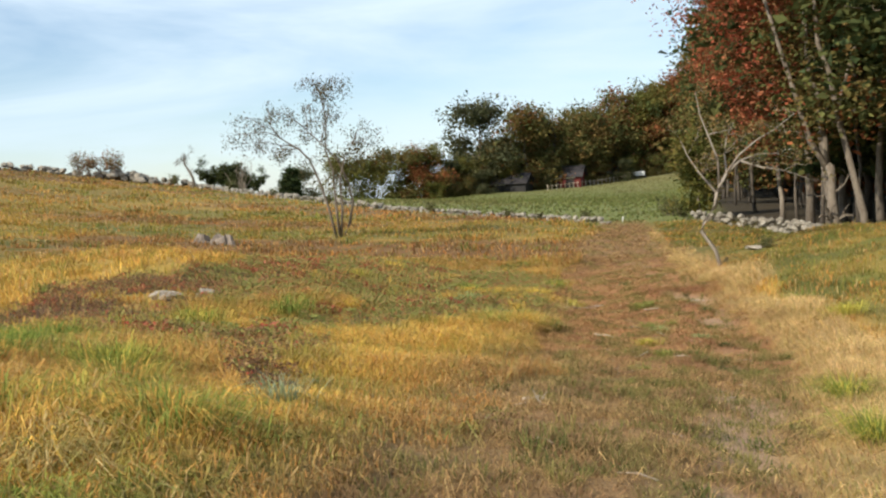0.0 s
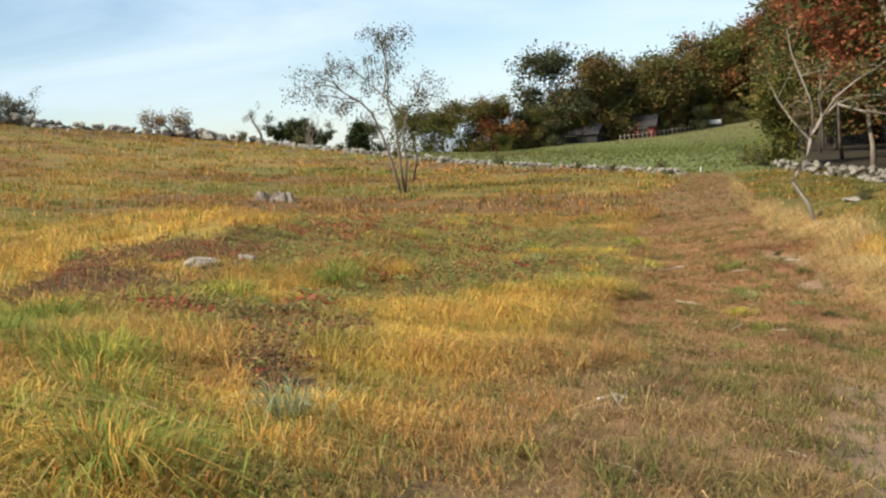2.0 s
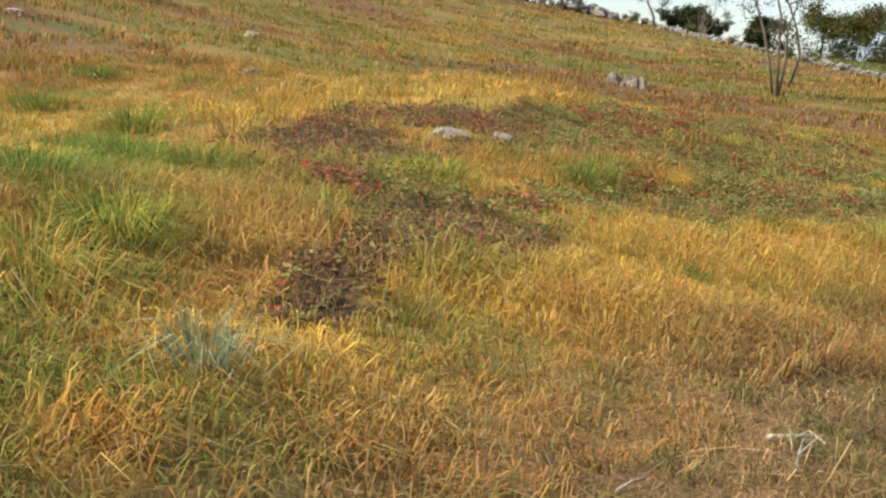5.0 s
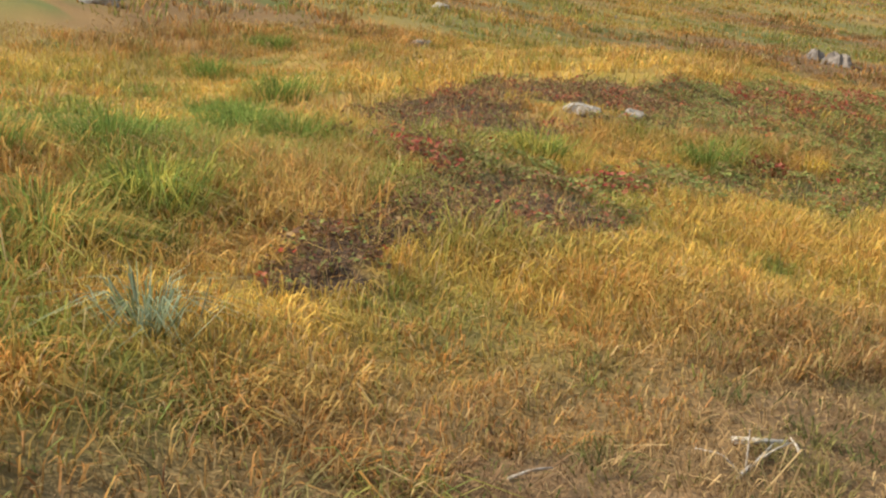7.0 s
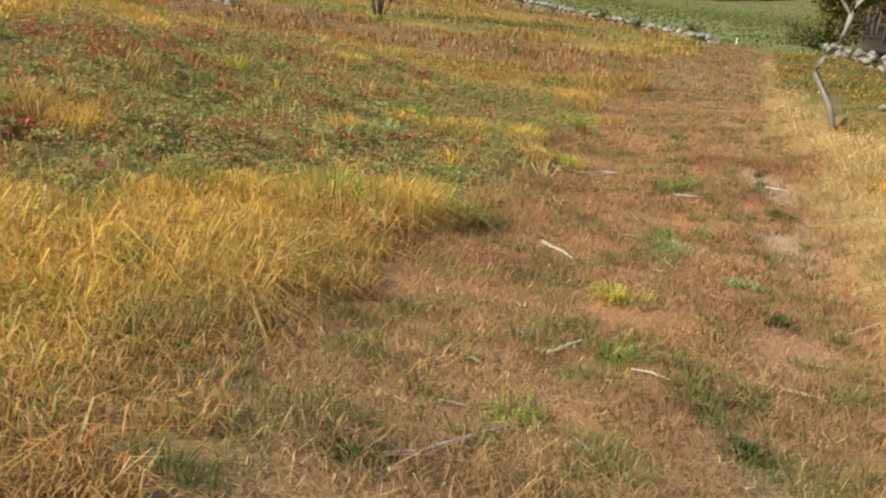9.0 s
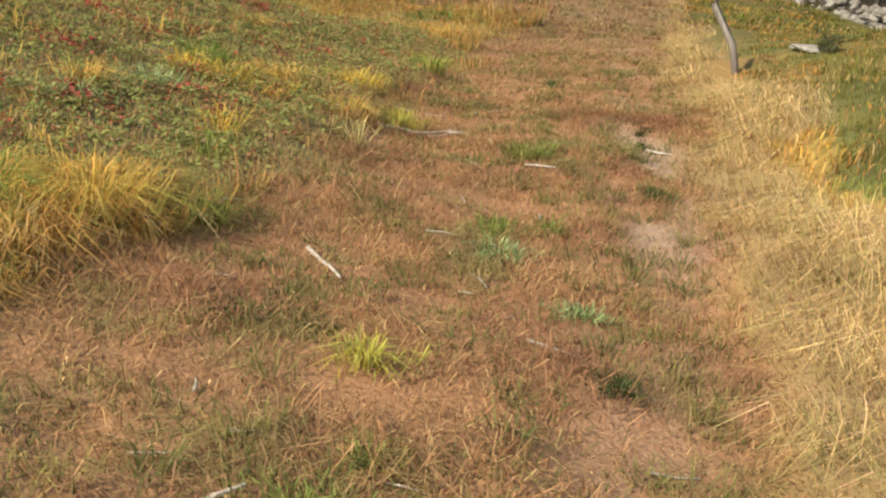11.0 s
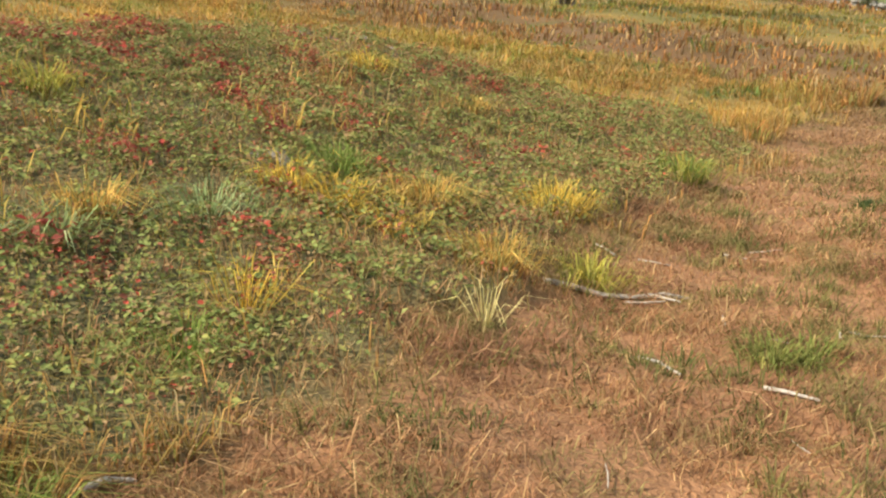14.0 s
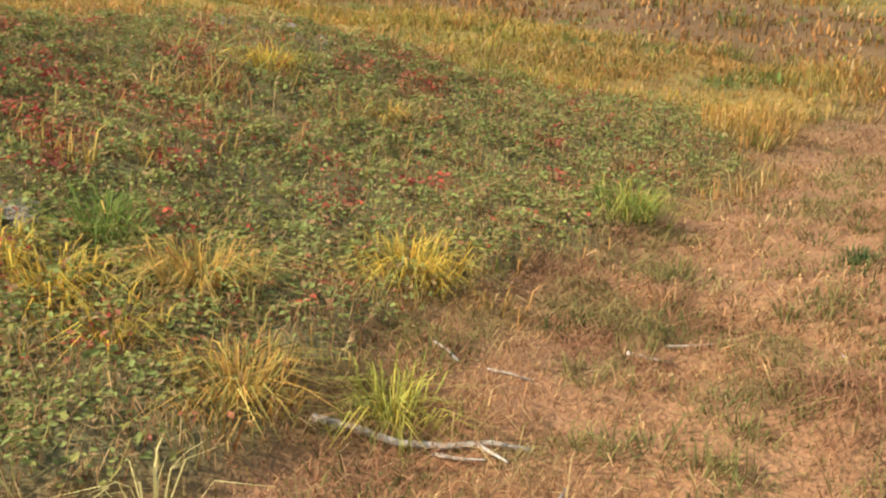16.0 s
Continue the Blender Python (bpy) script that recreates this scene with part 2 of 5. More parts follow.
# ---- the lie of the land: a tilted plane with broad and small swells ----
SWELLS = [
    (4.5, [(x, y) for y in (0, 5, 10, 15, 20) for x in (-12, -7, -2, 3)],
     [0.01, 0.28, 0.14, -0.46, -0.36, 0.00, 0.59, -0.30, -0.63, -0.16, -0.18, -0.13, 0.04, 1.41, -0.99, 0.23, -0.39, -0.15, -0.76, 1.28]),
    (16.0, [(x, y) for y in (10, 28, 46) for x in (-40, -22, -6, 10, 26)],
     [0.29, 0.31, 0.00, 0.19, 0.12, -0.22, -0.71, -0.45, 0.06, -0.06, -0.43, -0.33, 0.23, 0.02, -0.17]),
    (45.0, [(x, y) for y in (30, 80, 130, 180) for x in (-130, -80, -30, 20, 70)],
     [2.49, 3.09, -0.44, -0.46, -0.54, 1.36, 0.88, -1.94, 0.30, 0.22, 1.19, 0.83, -4.19, 0.22, 1.45, 0.39, -0.53, -1.45, 2.61, 1.62]),
]


def land(x, y):
    """Height of the ground, for numbers or arrays."""
    x, y = np.asarray(x, float), np.asarray(y, float)
    z = 0.828 + -0.04630 * np.clip(x, -150, 90) + 0.02603 * np.clip(y, -60, 200)
    for reach, middles, heights in SWELLS:
        for (a, b), h in zip(middles, heights):
            z = z + h * np.exp(-((x - a) ** 2 + (y - b) ** 2) / (2 * reach * reach))
    z = z + 0.3 * np.exp(-((x + 7.5) ** 2 + (y - 20.1) ** 2) / 3.4)
    z = z - 0.10 * np.clip(-61 - x, 0, 160)
    back = np.interp(-x, [20, 25.3, 35.4, 48.3, 62], [58, 64.5, 75.5, 89.5, 84])
    z = z - 0.085 * np.clip(y - back, 0, 90) * np.clip((-x - 28) / 14, 0, 1)
    return z

# ---- the field: where path, straw, leaf mat and meadow lie ----
def path_left(y):
    return np.interp(y, [0, 4.8, 7.8, 9.4, 10.4, 11.5, 13, 15, 17.3, 20, 24, 28, 40, 60], [-1.0, -1.35, -1.6, -1.55, -1.67, -1.88, -2.12, -2.25, -2.6, -2.9, -3.3, -3.6, -4.2, -6.0])


def path_right(y):
    return np.interp(y, [0, 7.6, 10.8, 11.7, 12.7, 14.2, 17.2, 19.7, 22, 25, 40, 60], [0.5, 0.5, 0.8, 0.74, 0.6, 0.33, -0.12, -0.58, -0.85, -1.25, -2.5, -4.2])


def straw_width(y):
    return np.interp(y, [12, 14.6, 16, 18.2, 19, 22, 28, 40], [1.3, 0.98, 0.85, 0.75, 0.65, 0.55, 0.3, 0.2])


def track_middle(y):
    return np.interp(y, [0, 5, 8, 11.3, 12.7, 14, 15, 16.4, 18.1, 20.3, 26, 38], [0.15, 0.16, 0.12, 0.18, 0.16, 0.03, -0.12, -0.32, -0.62, -1.12, -1.7, -2.7])


MAT_EDGE = [(-1.9, 13.4), (-2.6, 13.1), (-3.3, 11.9), (-4.1, 10.3), (-3.6, 8.8), (-3.15, 7.7), (-2.75, 6.5), (-2.6, 6.0), (-2.85, 5.7), (-3.4, 6.2), (-4.05, 6.7), (-5.0, 7.5), (-6.4, 8.3), (-7.7, 9.5), (-8.6, 11.6),
            (-7.6, 12.9), (-7.0, 14.6), (-7.0, 15.9), (-7.4, 17.2), (-8.2, 18.8), (-8.4, 20.0), (-7.8, 20.8), (-6.4, 21.0), (-5.6, 22.2), (-4.4, 22.2), (-3.5, 21.4), (-2.9, 19.2), (-2.4, 17.4), (-2.0, 16.0)]
# islands of standing grass within the leaf mat
ISLES = [[(-6.2, 10.3), (-6.2, 11.1), (-5.4, 11.3), (-4.8, 12.1), (-5.0, 13.3), (-4.45, 12.2), (-4.5, 11.2), (-4.65, 10.4), (-4.6, 9.2), (-5.0, 9.2)],
         [(-3.9, 6.35), (-5.05, 7.45), (-4.9, 8.0), (-4.3, 7.75), (-3.8, 6.85)],
         [(-7.0, 10.6), (-7.4, 11.2), (-6.6, 11.5), (-6.3, 11.0)]]


def inside(x, y, ring):
    hit = np.zeros(np.shape(x), bool)
    for (ax, ay), (bx, by) in zip(ring, ring[1:] + ring[:1]):
        hit ^= ((ay > y) != (by > y)) & (x < (bx - ax) * (y - ay) / (by - ay + 1e-12) + ax)
    return hit


def step(v, a, b):
    t = np.clip((v - a) / (b - a), 0, 1)
    return t * t * (3 - 2 * t)


def blend(a, b, w):
    return a + (np.asarray(b) - a) * np.asarray(w)[..., None]


def forest_edge(y):
    """The wood begins at this x."""
    return np.interp(y, [-20, 0, 12, 27.7, 43, 95, 150, 260], [12, 10.5, 8.0, 4.4, -0.4, -2.2, -3.5, -6])


WALL_LINE = [(-4.3, 41.8), (-6.1, 43.6), (-10.3, 47.9), (-18.0, 55.1), (-25.3, 63.1), (-35.4, 74.0), (-48.3, 87.6)]


def beyond_wall(x, y):
    wx = np.interp(-x, [4.3, 10.3, 18, 25.3, 35.4, 48.3, 130], [41.8, 47.9, 55.1, 63.1, 74, 87.6, 170])
    return (y > np.where(x > -4.3, 41.5, wx)) & (y < 400)


def litter(x, y):
    """Where the leaf mat has withered to brown litter."""
    return np.maximum(step(9.0 + 0.5 * patchy(x, y, 0.9, 15) - y, 0, 0.9), step(-x - 5.7 + 0.3 * patchy(x, y, 0.9, 16), 0, 0.8) * step(13.2 - y, 0, 0.8))


def zones(x, y):
    """Weights of path, bare track, straw strip, leaf mat and far green field."""
    wob = 0.22 * patchy(x, y, 1.3, 5) + 0.1 * patchy(x, y, 0.4, 6)
    path = step(x - path_left(y) + wob, -0.18, 0.18) * step(path_right(y) - x + wob * 0.5, -0.12, 0.12) * step(44 - y, 0, 3)
    bare = np.exp(-((x - track_middle(y)) / (0.27 + 0.06 * patchy(x, y, 0.8, 8))) ** 4) * step(patchy(x, y, 0.7, 9) + 0.75 + 0.6 * step(9 - y, 0, 1), 0, 0.6) * np.interp(y, [4, 7.5, 9, 10, 13.6, 14.6, 17, 18.5], [1, 1, 0.6, 0.35, 0.35, 1, 1, 0.4]) * step(30 - y, 0, 12)
    sx = x - path_right(y) - wob * 0.5
    straw = step(sx, -0.05, 0.15) * step(straw_width(y) + 0.18 * patchy(x, y, 1.1, 11) - sx, -0.1, 0.2) * step(40 - y, 0, 8) * (1 - path)
    mx, my = x + 0.22 * patchy(x, y, 0.8, 12) + 0.1 * patchy(x, y, 0.25, 14), y + 0.22 * patchy(x, y, 0.8, 13)
    mat = inside(mx, my, MAT_EDGE) * (1 - path) * 1.0
    for isle in ISLES:
        mat = mat * ~inside(mx, my, isle)
    far = beyond_wall(x, y) * 1.0
    return path, bare, straw, mat, far


GOLD, OCHRE, RUST = np.array((0.68, 0.44, 0.10)), np.array((0.53, 0.32, 0.105)), np.array((0.38, 0.20, 0.085))
OLIVE, GREEN, STRAW = np.array((0.36, 0.32, 0.08)), np.array((0.21, 0.26, 0.055)), np.array((0.60, 0.415, 0.185))
THATCH, EARTH, FIELD = np.array((0.33, 0.165, 0.076)), np.array((0.33, 0.215, 0.135)), np.array((0.145, 0.165, 0.052))


def thatch(y):
    """Trodden grass: dull brown low on the path and far along it, pinkish tan between."""
    col = blend(np.broadcast_to(THATCH, np.shape(y) + (3,)), (0.255, 0.155, 0.07), 1 - step(y, 8.0, 13.0))
    return blend(col, (0.25, 0.15, 0.07), step(y, 19, 27))


def sward(x, y):
    """The colour of the meadow's grass at a place."""
    a, b, c = patchy(x, y * 0.8, 3.4, 21), patchy(x, y, 1.1, 22), patchy(x * 0.45 + y * 0.15, y, 7.5, 23)
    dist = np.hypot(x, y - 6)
    col = blend(np.broadcast_to(GOLD, np.shape(x) + (3,)), OLIVE, step(b + 0.35 * a, 0.0, 1.0) * 0.75)
    col = blend(col, OCHRE, step(a - b * 0.4, 0.0, 1.0) * 0.8)
    col = blend(col, RUST, step(c, -0.25, 0.45) * step(dist, 9, 22) * 0.85)
    col = blend(col, OLIVE, step(-c, 0.2, 0.9) * step(dist, 12, 26) * 0.8)
    col = blend(col, GREEN, step(patchy(x, y, 0.7, 24) + 0.3 * patchy(x, y, 3.0, 25), 0.75, 1.3) * 0.8)
    low = np.maximum(step(-x - 1.1, 0, 0.6) * step(5.7 - y, 0, 1.0), step(-x - 2.9, 0, 1.2) * step(10.0 - y, 0, 2.0)) * step(15 + x, 0, 6)
    col = blend(col, (0.31, 0.335, 0.075), low * step(patchy(x, y, 0.6, 26) + 0.3 * patchy(x, y, 1.7, 28), -0.25, 0.4) * 0.9)
    # up to 32% darker between 8 and 26 m from (0, 6)
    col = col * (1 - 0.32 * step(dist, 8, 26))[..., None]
    rim = step(1.1 - (path_left(y) - x), 0, 1.0) * (x < path_left(y) + 0.5) * step(40 - y, 0, 8)
    col = blend(col, (0.36, 0.215, 0.09), rim * (0.6 + 0.28 * step(11 - y, 0, 1.5)))
    right = step(x - path_right(y) - straw_width(y) + 0.25 * patchy(x, y, 0.7, 29), -0.1, 0.4)
    col = blend(col, OLIVE * 0.36 + GREEN * 0.2, right * (0.65 + 0.3 * step(patchy(x, y, 1.6, 27), -0.3, 0.6)))
    return col


def ground_tint(x, y):
    path, bare, straw, mat, far = zones(x, y)
    # ground at 0.6 of the sward's colour, close to the dark of blade-covered ground
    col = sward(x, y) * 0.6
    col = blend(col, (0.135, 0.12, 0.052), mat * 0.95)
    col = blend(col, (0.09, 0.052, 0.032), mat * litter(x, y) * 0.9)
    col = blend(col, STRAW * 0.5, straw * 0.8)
    col = blend(col, thatch(y) * 0.92, path)
    col = blend(col, EARTH, path * bare)
    fieldc = blend(np.broadcast_to(FIELD, col.shape), (0.16, 0.15, 0.055), step(patchy(x, y, 9, 31), 0.1, 1.0) * 0.7)
    fieldc = blend(fieldc, (0.19, 0.15, 0.07), step(y, 105, 150) * 0.6)
    col = blend(col, fieldc, far)
    # ground goes near-black inside the wood's edge
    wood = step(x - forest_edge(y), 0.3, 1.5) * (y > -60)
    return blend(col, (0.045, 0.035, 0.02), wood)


def surface(x, y):
    """The ground with its ruts and tussocky unevenness."""
    path, bare, straw, mat, far = zones(x, y)
    near = step(60 - np.hypot(x, y), 0, 30)
    z = land(x, y) - 0.05 * path * bare - 0.03 * path
    z = z + near * (0.014 * path * patchy(x, y, 0.22, 44) + 0.025 * patchy(x, y, 0.9, 41) + 0.05 * (1 - path) * patchy(x, y, 2.6, 42) + 0.012 * patchy(x, y, 0.3, 43))
    return z


def spaced(lo, hi, fine_lo, fine_hi, fine, growth=1.12):
    mid = list(np.arange(fine_lo, fine_hi, fine))
    up, d, v = [], fine, fine_hi
    while v < hi:
        up.append(v)
        d *= growth
        v += d
    down, d, v = [], fine, fine_lo - fine
    while v > lo:
        down.append(v)
        d *= growth
        v -= d
    return np.array(down[::-1] + mid + up)


GX, GY = np.meshgrid(spaced(-1500, 1500, -9, 2.6, 0.115), spaced(-1200, 2500, 2, 23, 0.13))
GZ = surface(GX, GY)
nx, ny = GX.shape[1], GX.shape[0]
gi = np.arange(ny * nx).reshape(ny, nx)
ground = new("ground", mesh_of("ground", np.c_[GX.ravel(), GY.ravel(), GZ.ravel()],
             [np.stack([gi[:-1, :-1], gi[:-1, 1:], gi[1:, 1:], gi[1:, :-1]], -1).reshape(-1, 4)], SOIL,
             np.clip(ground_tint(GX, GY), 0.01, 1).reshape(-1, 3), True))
tagged(ground, "sloping autumn meadow ground with a worn dirt path", "ground", "", "structure")


# ---- grass ----
def blades(x, y, height, bend, width, tint, rng, lean=None, fan=None, tip=1.1):
    """Curved tapering blades, rooted in the ground; returns verts, quads, tris and tints with root shade in them."""
    k = len(x)
    z = surface(x, y)
    a = rng.uniform(0, 2 * np.pi, k) if fan is None else fan
    bd = np.c_[np.cos(a), np.sin(a)] * (bend * height)[:, None]
    if lean is not None:
        bd = bd + np.asarray(lean)[None] * height[:, None]
    f = a + np.pi / 2 + rng.normal(0, 0.6, k)
    w = np.c_[np.cos(f), np.sin(f), np.zeros(k)] * (width * 0.5)[:, None]
    root = np.c_[x, y, z - 0.01]
    mid = np.c_[x + bd[:, 0] * 0.35, y + bd[:, 1] * 0.35, z + height * 0.62]
    drop = np.clip(1 - 0.4 * np.hypot(bd[:, 0], bd[:, 1]) / (height + 1e-6), 0.15, 1)
    end = np.c_[x + bd[:, 0], y + bd[:, 1], z + height * drop]
    v = np.stack([root - w, root + w, mid + w * 0.75, mid - w * 0.75, end], 1).reshape(-1, 3)
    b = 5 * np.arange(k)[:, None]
    # shade among the roots put into the tint: roots darker, tips lighter
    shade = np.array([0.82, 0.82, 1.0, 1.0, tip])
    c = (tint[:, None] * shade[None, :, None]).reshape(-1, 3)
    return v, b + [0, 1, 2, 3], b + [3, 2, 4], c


def grass_object(name, label, sets, category="grass"):
    v, q, t, c, n = [], [], [], [], 0
    for a in sets:
        v.append(a[0]), q.append(a[1] + n), t.append(a[2] + n), c.append(a[3])
        n += len(a[0])
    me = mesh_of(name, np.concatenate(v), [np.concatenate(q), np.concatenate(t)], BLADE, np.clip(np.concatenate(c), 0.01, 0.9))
    return tagged(new(name, me), label, category, "", "stuff")


def tussocks(rng, count, box, clump, per):
    """Places in clumps, with each clump's number and the way outwards from its middle."""
    m = max(1, count // per)
    cx, cy = rng.uniform(box[0], box[1], m), rng.uniform(box[2], box[3], m)
    size = rng.uniform(0.5, 1.5, m)
    which = np.repeat(np.arange(m), per)
    dx, dy = rng.normal(0, clump, m * per) * size[which], rng.normal(0, clump, m * per) * size[which]
    return cx[which] + dx, cy[which] + dy, which, np.arctan2(dy, dx) + rng.normal(0, 0.6, m * per), m


def meadow_set(rng, count, box, height, width, bend=0.55, clump=0.09, per=14, keep=None, sparse=0.03):
    x, y, which, fan, m = tussocks(rng, count, box, clump, per)
    mh, mt, mg = rng.uniform(0.5, 1.35, m), rng.uniform(0.7, 1.22, m), rng.uniform(0, 1, m)
    mb = rng.uniform(0.5, 2.0, m)
    path, bare, straw, mat, far = zones(x, y)
    stay = (path < 0.4) & (straw < 0.5) & (far < 0.5) & (x < forest_edge(y) - 0.3) & (rng.uniform(0, 1, len(x)) > mat * (1 - sparse - 0.3 * step(patchy(x, y, 0.45, 57), 0.6, 1.0)))
    if keep is not None:
        stay &= keep(x, y)
    x, y, which, fan = x[stay], y[stay], which[stay], fan[stay]
    k = len(x)
    tall = np.clip(0.8 + 0.4 * patchy(x, y, 1.6, 51), 0.35, 1.4)
    side = np.where(x > path_right(y), 0.5, 1.0)
    edge = step((path_left(y) - x) / (0.8 - 0.4 * step(y, 7, 9)), -0.15, 1.0) * 0.55 + 0.45
    h = height * tall * np.where(x < path_left(y), edge, side) * rng.uniform(0.5, 1.2, k) * mh[which]
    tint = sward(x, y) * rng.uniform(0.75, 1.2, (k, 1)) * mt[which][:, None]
    tint = blend(tint, GREEN * 1.15, (mg[which] < 0.12) * 0.6)
    tint = blend(tint, OCHRE * [1.15, 0.9, 0.8], (mg[which] > 0.78) * 0.7)
    tint = tint + rng.normal(0, 0.02, (k, 3)) * [1, 0.7, 0.3]
    dry = rng.uniform(0, 1, k) < 0.10
    tint[dry] = STRAW * rng.uniform(0.6, 1.05, (dry.sum(), 1))
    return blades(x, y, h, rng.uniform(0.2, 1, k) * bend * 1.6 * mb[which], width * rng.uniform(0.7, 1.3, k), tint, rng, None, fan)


rng = np.random.RandomState(7)
grass_object("meadow_grass", "tall golden and olive autumn grass beside the path", [
    meadow_set(rng, 170000, (-6, -0.9, 2.2, 14), 0.19, 0.0055, 1.0),
    meadow_set(rng, 42000, (-6, -0.9, 2.2, 14), 0.205, 0.0075, 1.3, 0.06, 42),
    meadow_set(rng, 36000, (-6, -2.2, 13, 26), 0.20, 0.009, 0.6),
    meadow_set(rng, 16000, (-9, -0.9, -9, 2.4), 0.27, 0.014, 0.8, 0.12),
])
grass_object("hillside_grass", "golden, rust and olive grass over the hillside", [
    meadow_set(rng, 90000, (-16, -5.5, 2, 26), 0.18, 0.012, 0.8, 0.13),
    meadow_set(rng, 26000, (-16, -5.5, 2, 26), 0.24, 0.013, 1.1, 0.10, 32),
    meadow_set(rng, 62000, (-34, -2.6, 10, 46), 0.20, 0.03, 0.6, 0.25, 14, lambda x, y: (x < -15) | (y > 23)),
    meadow_set(rng, 62000, (-68, -3, 5, 90), 0.22, 0.07, 0.6, 0.5, 14, lambda x, y: (x < -32) | (y > 44)),
])
grass_object("verge_grass", "short green and olive grass between path and wood", [
    meadow_set(rng, 9000, (0.6, 9, -9, 2.2), 0.25, 0.014, 0.6, 0.12, 12),
    meadow_set(rng, 74000, (0.2, 5.5, 2, 28), 0.2, 0.011, 0.6, 0.1, 12, lambda x, y: x > path_right(y) + 0.35),
    meadow_set(rng, 18000, (-3, 4.5, 26, 43), 0.2, 0.03, 0.6, 0.2, 12, lambda x, y: x > path_right(y) + 0.3),
])


# straw beside the track, combed over towards the slope
x, y, which, fan, m = tussocks(rng, 330000, (-2.4, 2.4, 2.5, 38), 0.08, 12)
w = zones(x, y)[2]
ok = rng.uniform(0, 1, len(x)) < w * np.where(y < 20, 1, 0.5)
x, y, which, fan = x[ok], y[ok], which[ok], fan[ok]
mt = rng.uniform(0.75, 1.25, m)
h = 0.21 * rng.uniform(0.35, 1.2, len(x)) * np.clip(0.9 + 0.3 * patchy(x, y, 1.1, 52), 0.5, 1.4) * rng.uniform(0.6, 1.3, m)[which]
near_path = step(0.5 + 0.25 * patchy(x, y, 0.5, 58) - (x - path_right(y)), 0, 0.5)
h = h * (1 - 0.6 * near_path)
col = blend(STRAW * np.full((len(x), 1), 1.08), (0.33, 0.20, 0.085), np.maximum(near_path * 0.75, 0.45 * step(patchy(x, y, 0.6, 59), 0.25, 0.9))) * rng.uniform(0.7, 1.3, (len(x), 1)) * mt[which][:, None] + rng.normal(0, 0.02, (len(x), 3))
col = blend(col, (0.34, 0.32, 0.10), (rng.uniform(0, 1, m) < 0.14)[which] * 0.8)
grass_object("straw_grass", "bleached blond dry grass leaning along the track", [
    blades(x, y, h, rng.uniform(0.5, 2.0, len(x)), rng.uniform(0.003, 0.0062, len(x)) * np.clip(y / 13, 1, 3), col, rng, (-0.75, -0.45), fan)])


# trodden thatch on the path
def trodden(rng, count, y0, y1, low, high, width, long=3.2, pale=0.0):
    x, y = rng.uniform(-4.6, 1.0, count), rng.uniform(y0, y1, count)
    w = zones(x, y)
    ok = (w[0] > 0.3) & (rng.uniform(0, 1, len(x)) > 0.9 * w[1])
    x, y = x[ok], y[ok]
    k = len(x)
    h = rng.uniform(low, high, k) * np.clip(1 + 0.5 * patchy(x, y, 0.5, 53), 0.5, 2)
    col = blend(thatch(y) * 1.2, STRAW * 0.9, rng.uniform(0, 1, k) ** 2.3)
    col = blend(col, thatch(y) * [0.95, 0.9, 1.1], step(patchy(x, y, 0.6, 54), -0.1, 0.8) * 0.65)
    col = blend(col, (0.22, 0.21, 0.07), step(patchy(x, y, 0.5, 55), 0.25, 0.7) * 0.65)
    col = blend(col, STRAW * 1.15, np.full(k, pale))
    return blades(x, y, h, rng.uniform(0.6, long, k), rng.uniform(0.6, 1.3, k) * width, col * rng.uniform(0.6, 1.4, (k, 1)), rng)


grass_object("trodden_grass", "short matted tan grass trodden flat on the path", [
    trodden(rng, 150000, 3.2, 18, 0.015, 0.07, 0.0042), trodden(rng, 40000, 3.2, 18, 0.04, 0.11, 0.005),
    trodden(rng, 40000, 17.2, 26, 0.02, 0.08, 0.008), trodden(rng, 24000, 24, 43, 0.03, 0.10, 0.016), trodden(rng, 9000, 3.2, 20, 0.02, 0.05, 0.006, 4.5, 0.8)])

# low green tufts of turf in the path
x, y, which, fan, m = tussocks(rng, 60000, (-2.8, 0.8, 3.5, 22), 0.06, 34)
w = zones(x, y)
ok = (w[0] > 0.6) & (rng.uniform(0, 1, m) < 0.75)[which]
x, y, which, fan = x[ok], y[ok], which[ok], fan[ok]
hue = rng.uniform(0, 1, m)
col = blend(np.tile((0.11, 0.14, 0.04), (len(x), 1)), (0.34, 0.27, 0.09), (hue ** 1.2)[which]) * rng.uniform(0.7, 1.2, (len(x), 1))
grass_object("path_turf", "small green tufts of turf scattered in the trodden path", [
    blades(x, y, 0.065 * rng.uniform(0.5, 1.4, len(x)) * rng.uniform(0.5, 1.5, m)[which], rng.uniform(0.5, 1.8, len(x)), rng.uniform(0.004, 0.007, len(x)), col, rng, None, fan)])

# creeping leaf mat, green with red patches
x, y, which, fan, m = tussocks(rng, 430000, (-9, -1.8, 5.5, 22.3), 0.06, 7)
w = zones(x, y)
thin = (1 - 0.45 * litter(x, y)) * np.clip(0.85 + 0.35 * patchy(x, y, 0.8, 61), 0.2, 1) * step(path_left(y) - x, -0.1, 0.5)
ok = (w[3] > 0.5) & (rng.uniform(0, 1, len(x)) < thin)
x, y, which = x[ok], y[ok], which[ok]
k = len(x)
red = step(patchy(x, y, 0.6, 62) + 0.45 * step(-x - 4.3, 0, 2.2) - 0.3, 0.35, 0.9) * 0.5 + 0.06
col = np.tile((0.255, 0.285, 0.085), (k, 1)) * rng.uniform(0.75, 1.2, (k, 1))
col = blend(col, (0.34, 0.31, 0.085), (rng.uniform(0, 1, m) < 0.25)[which] * 0.8)
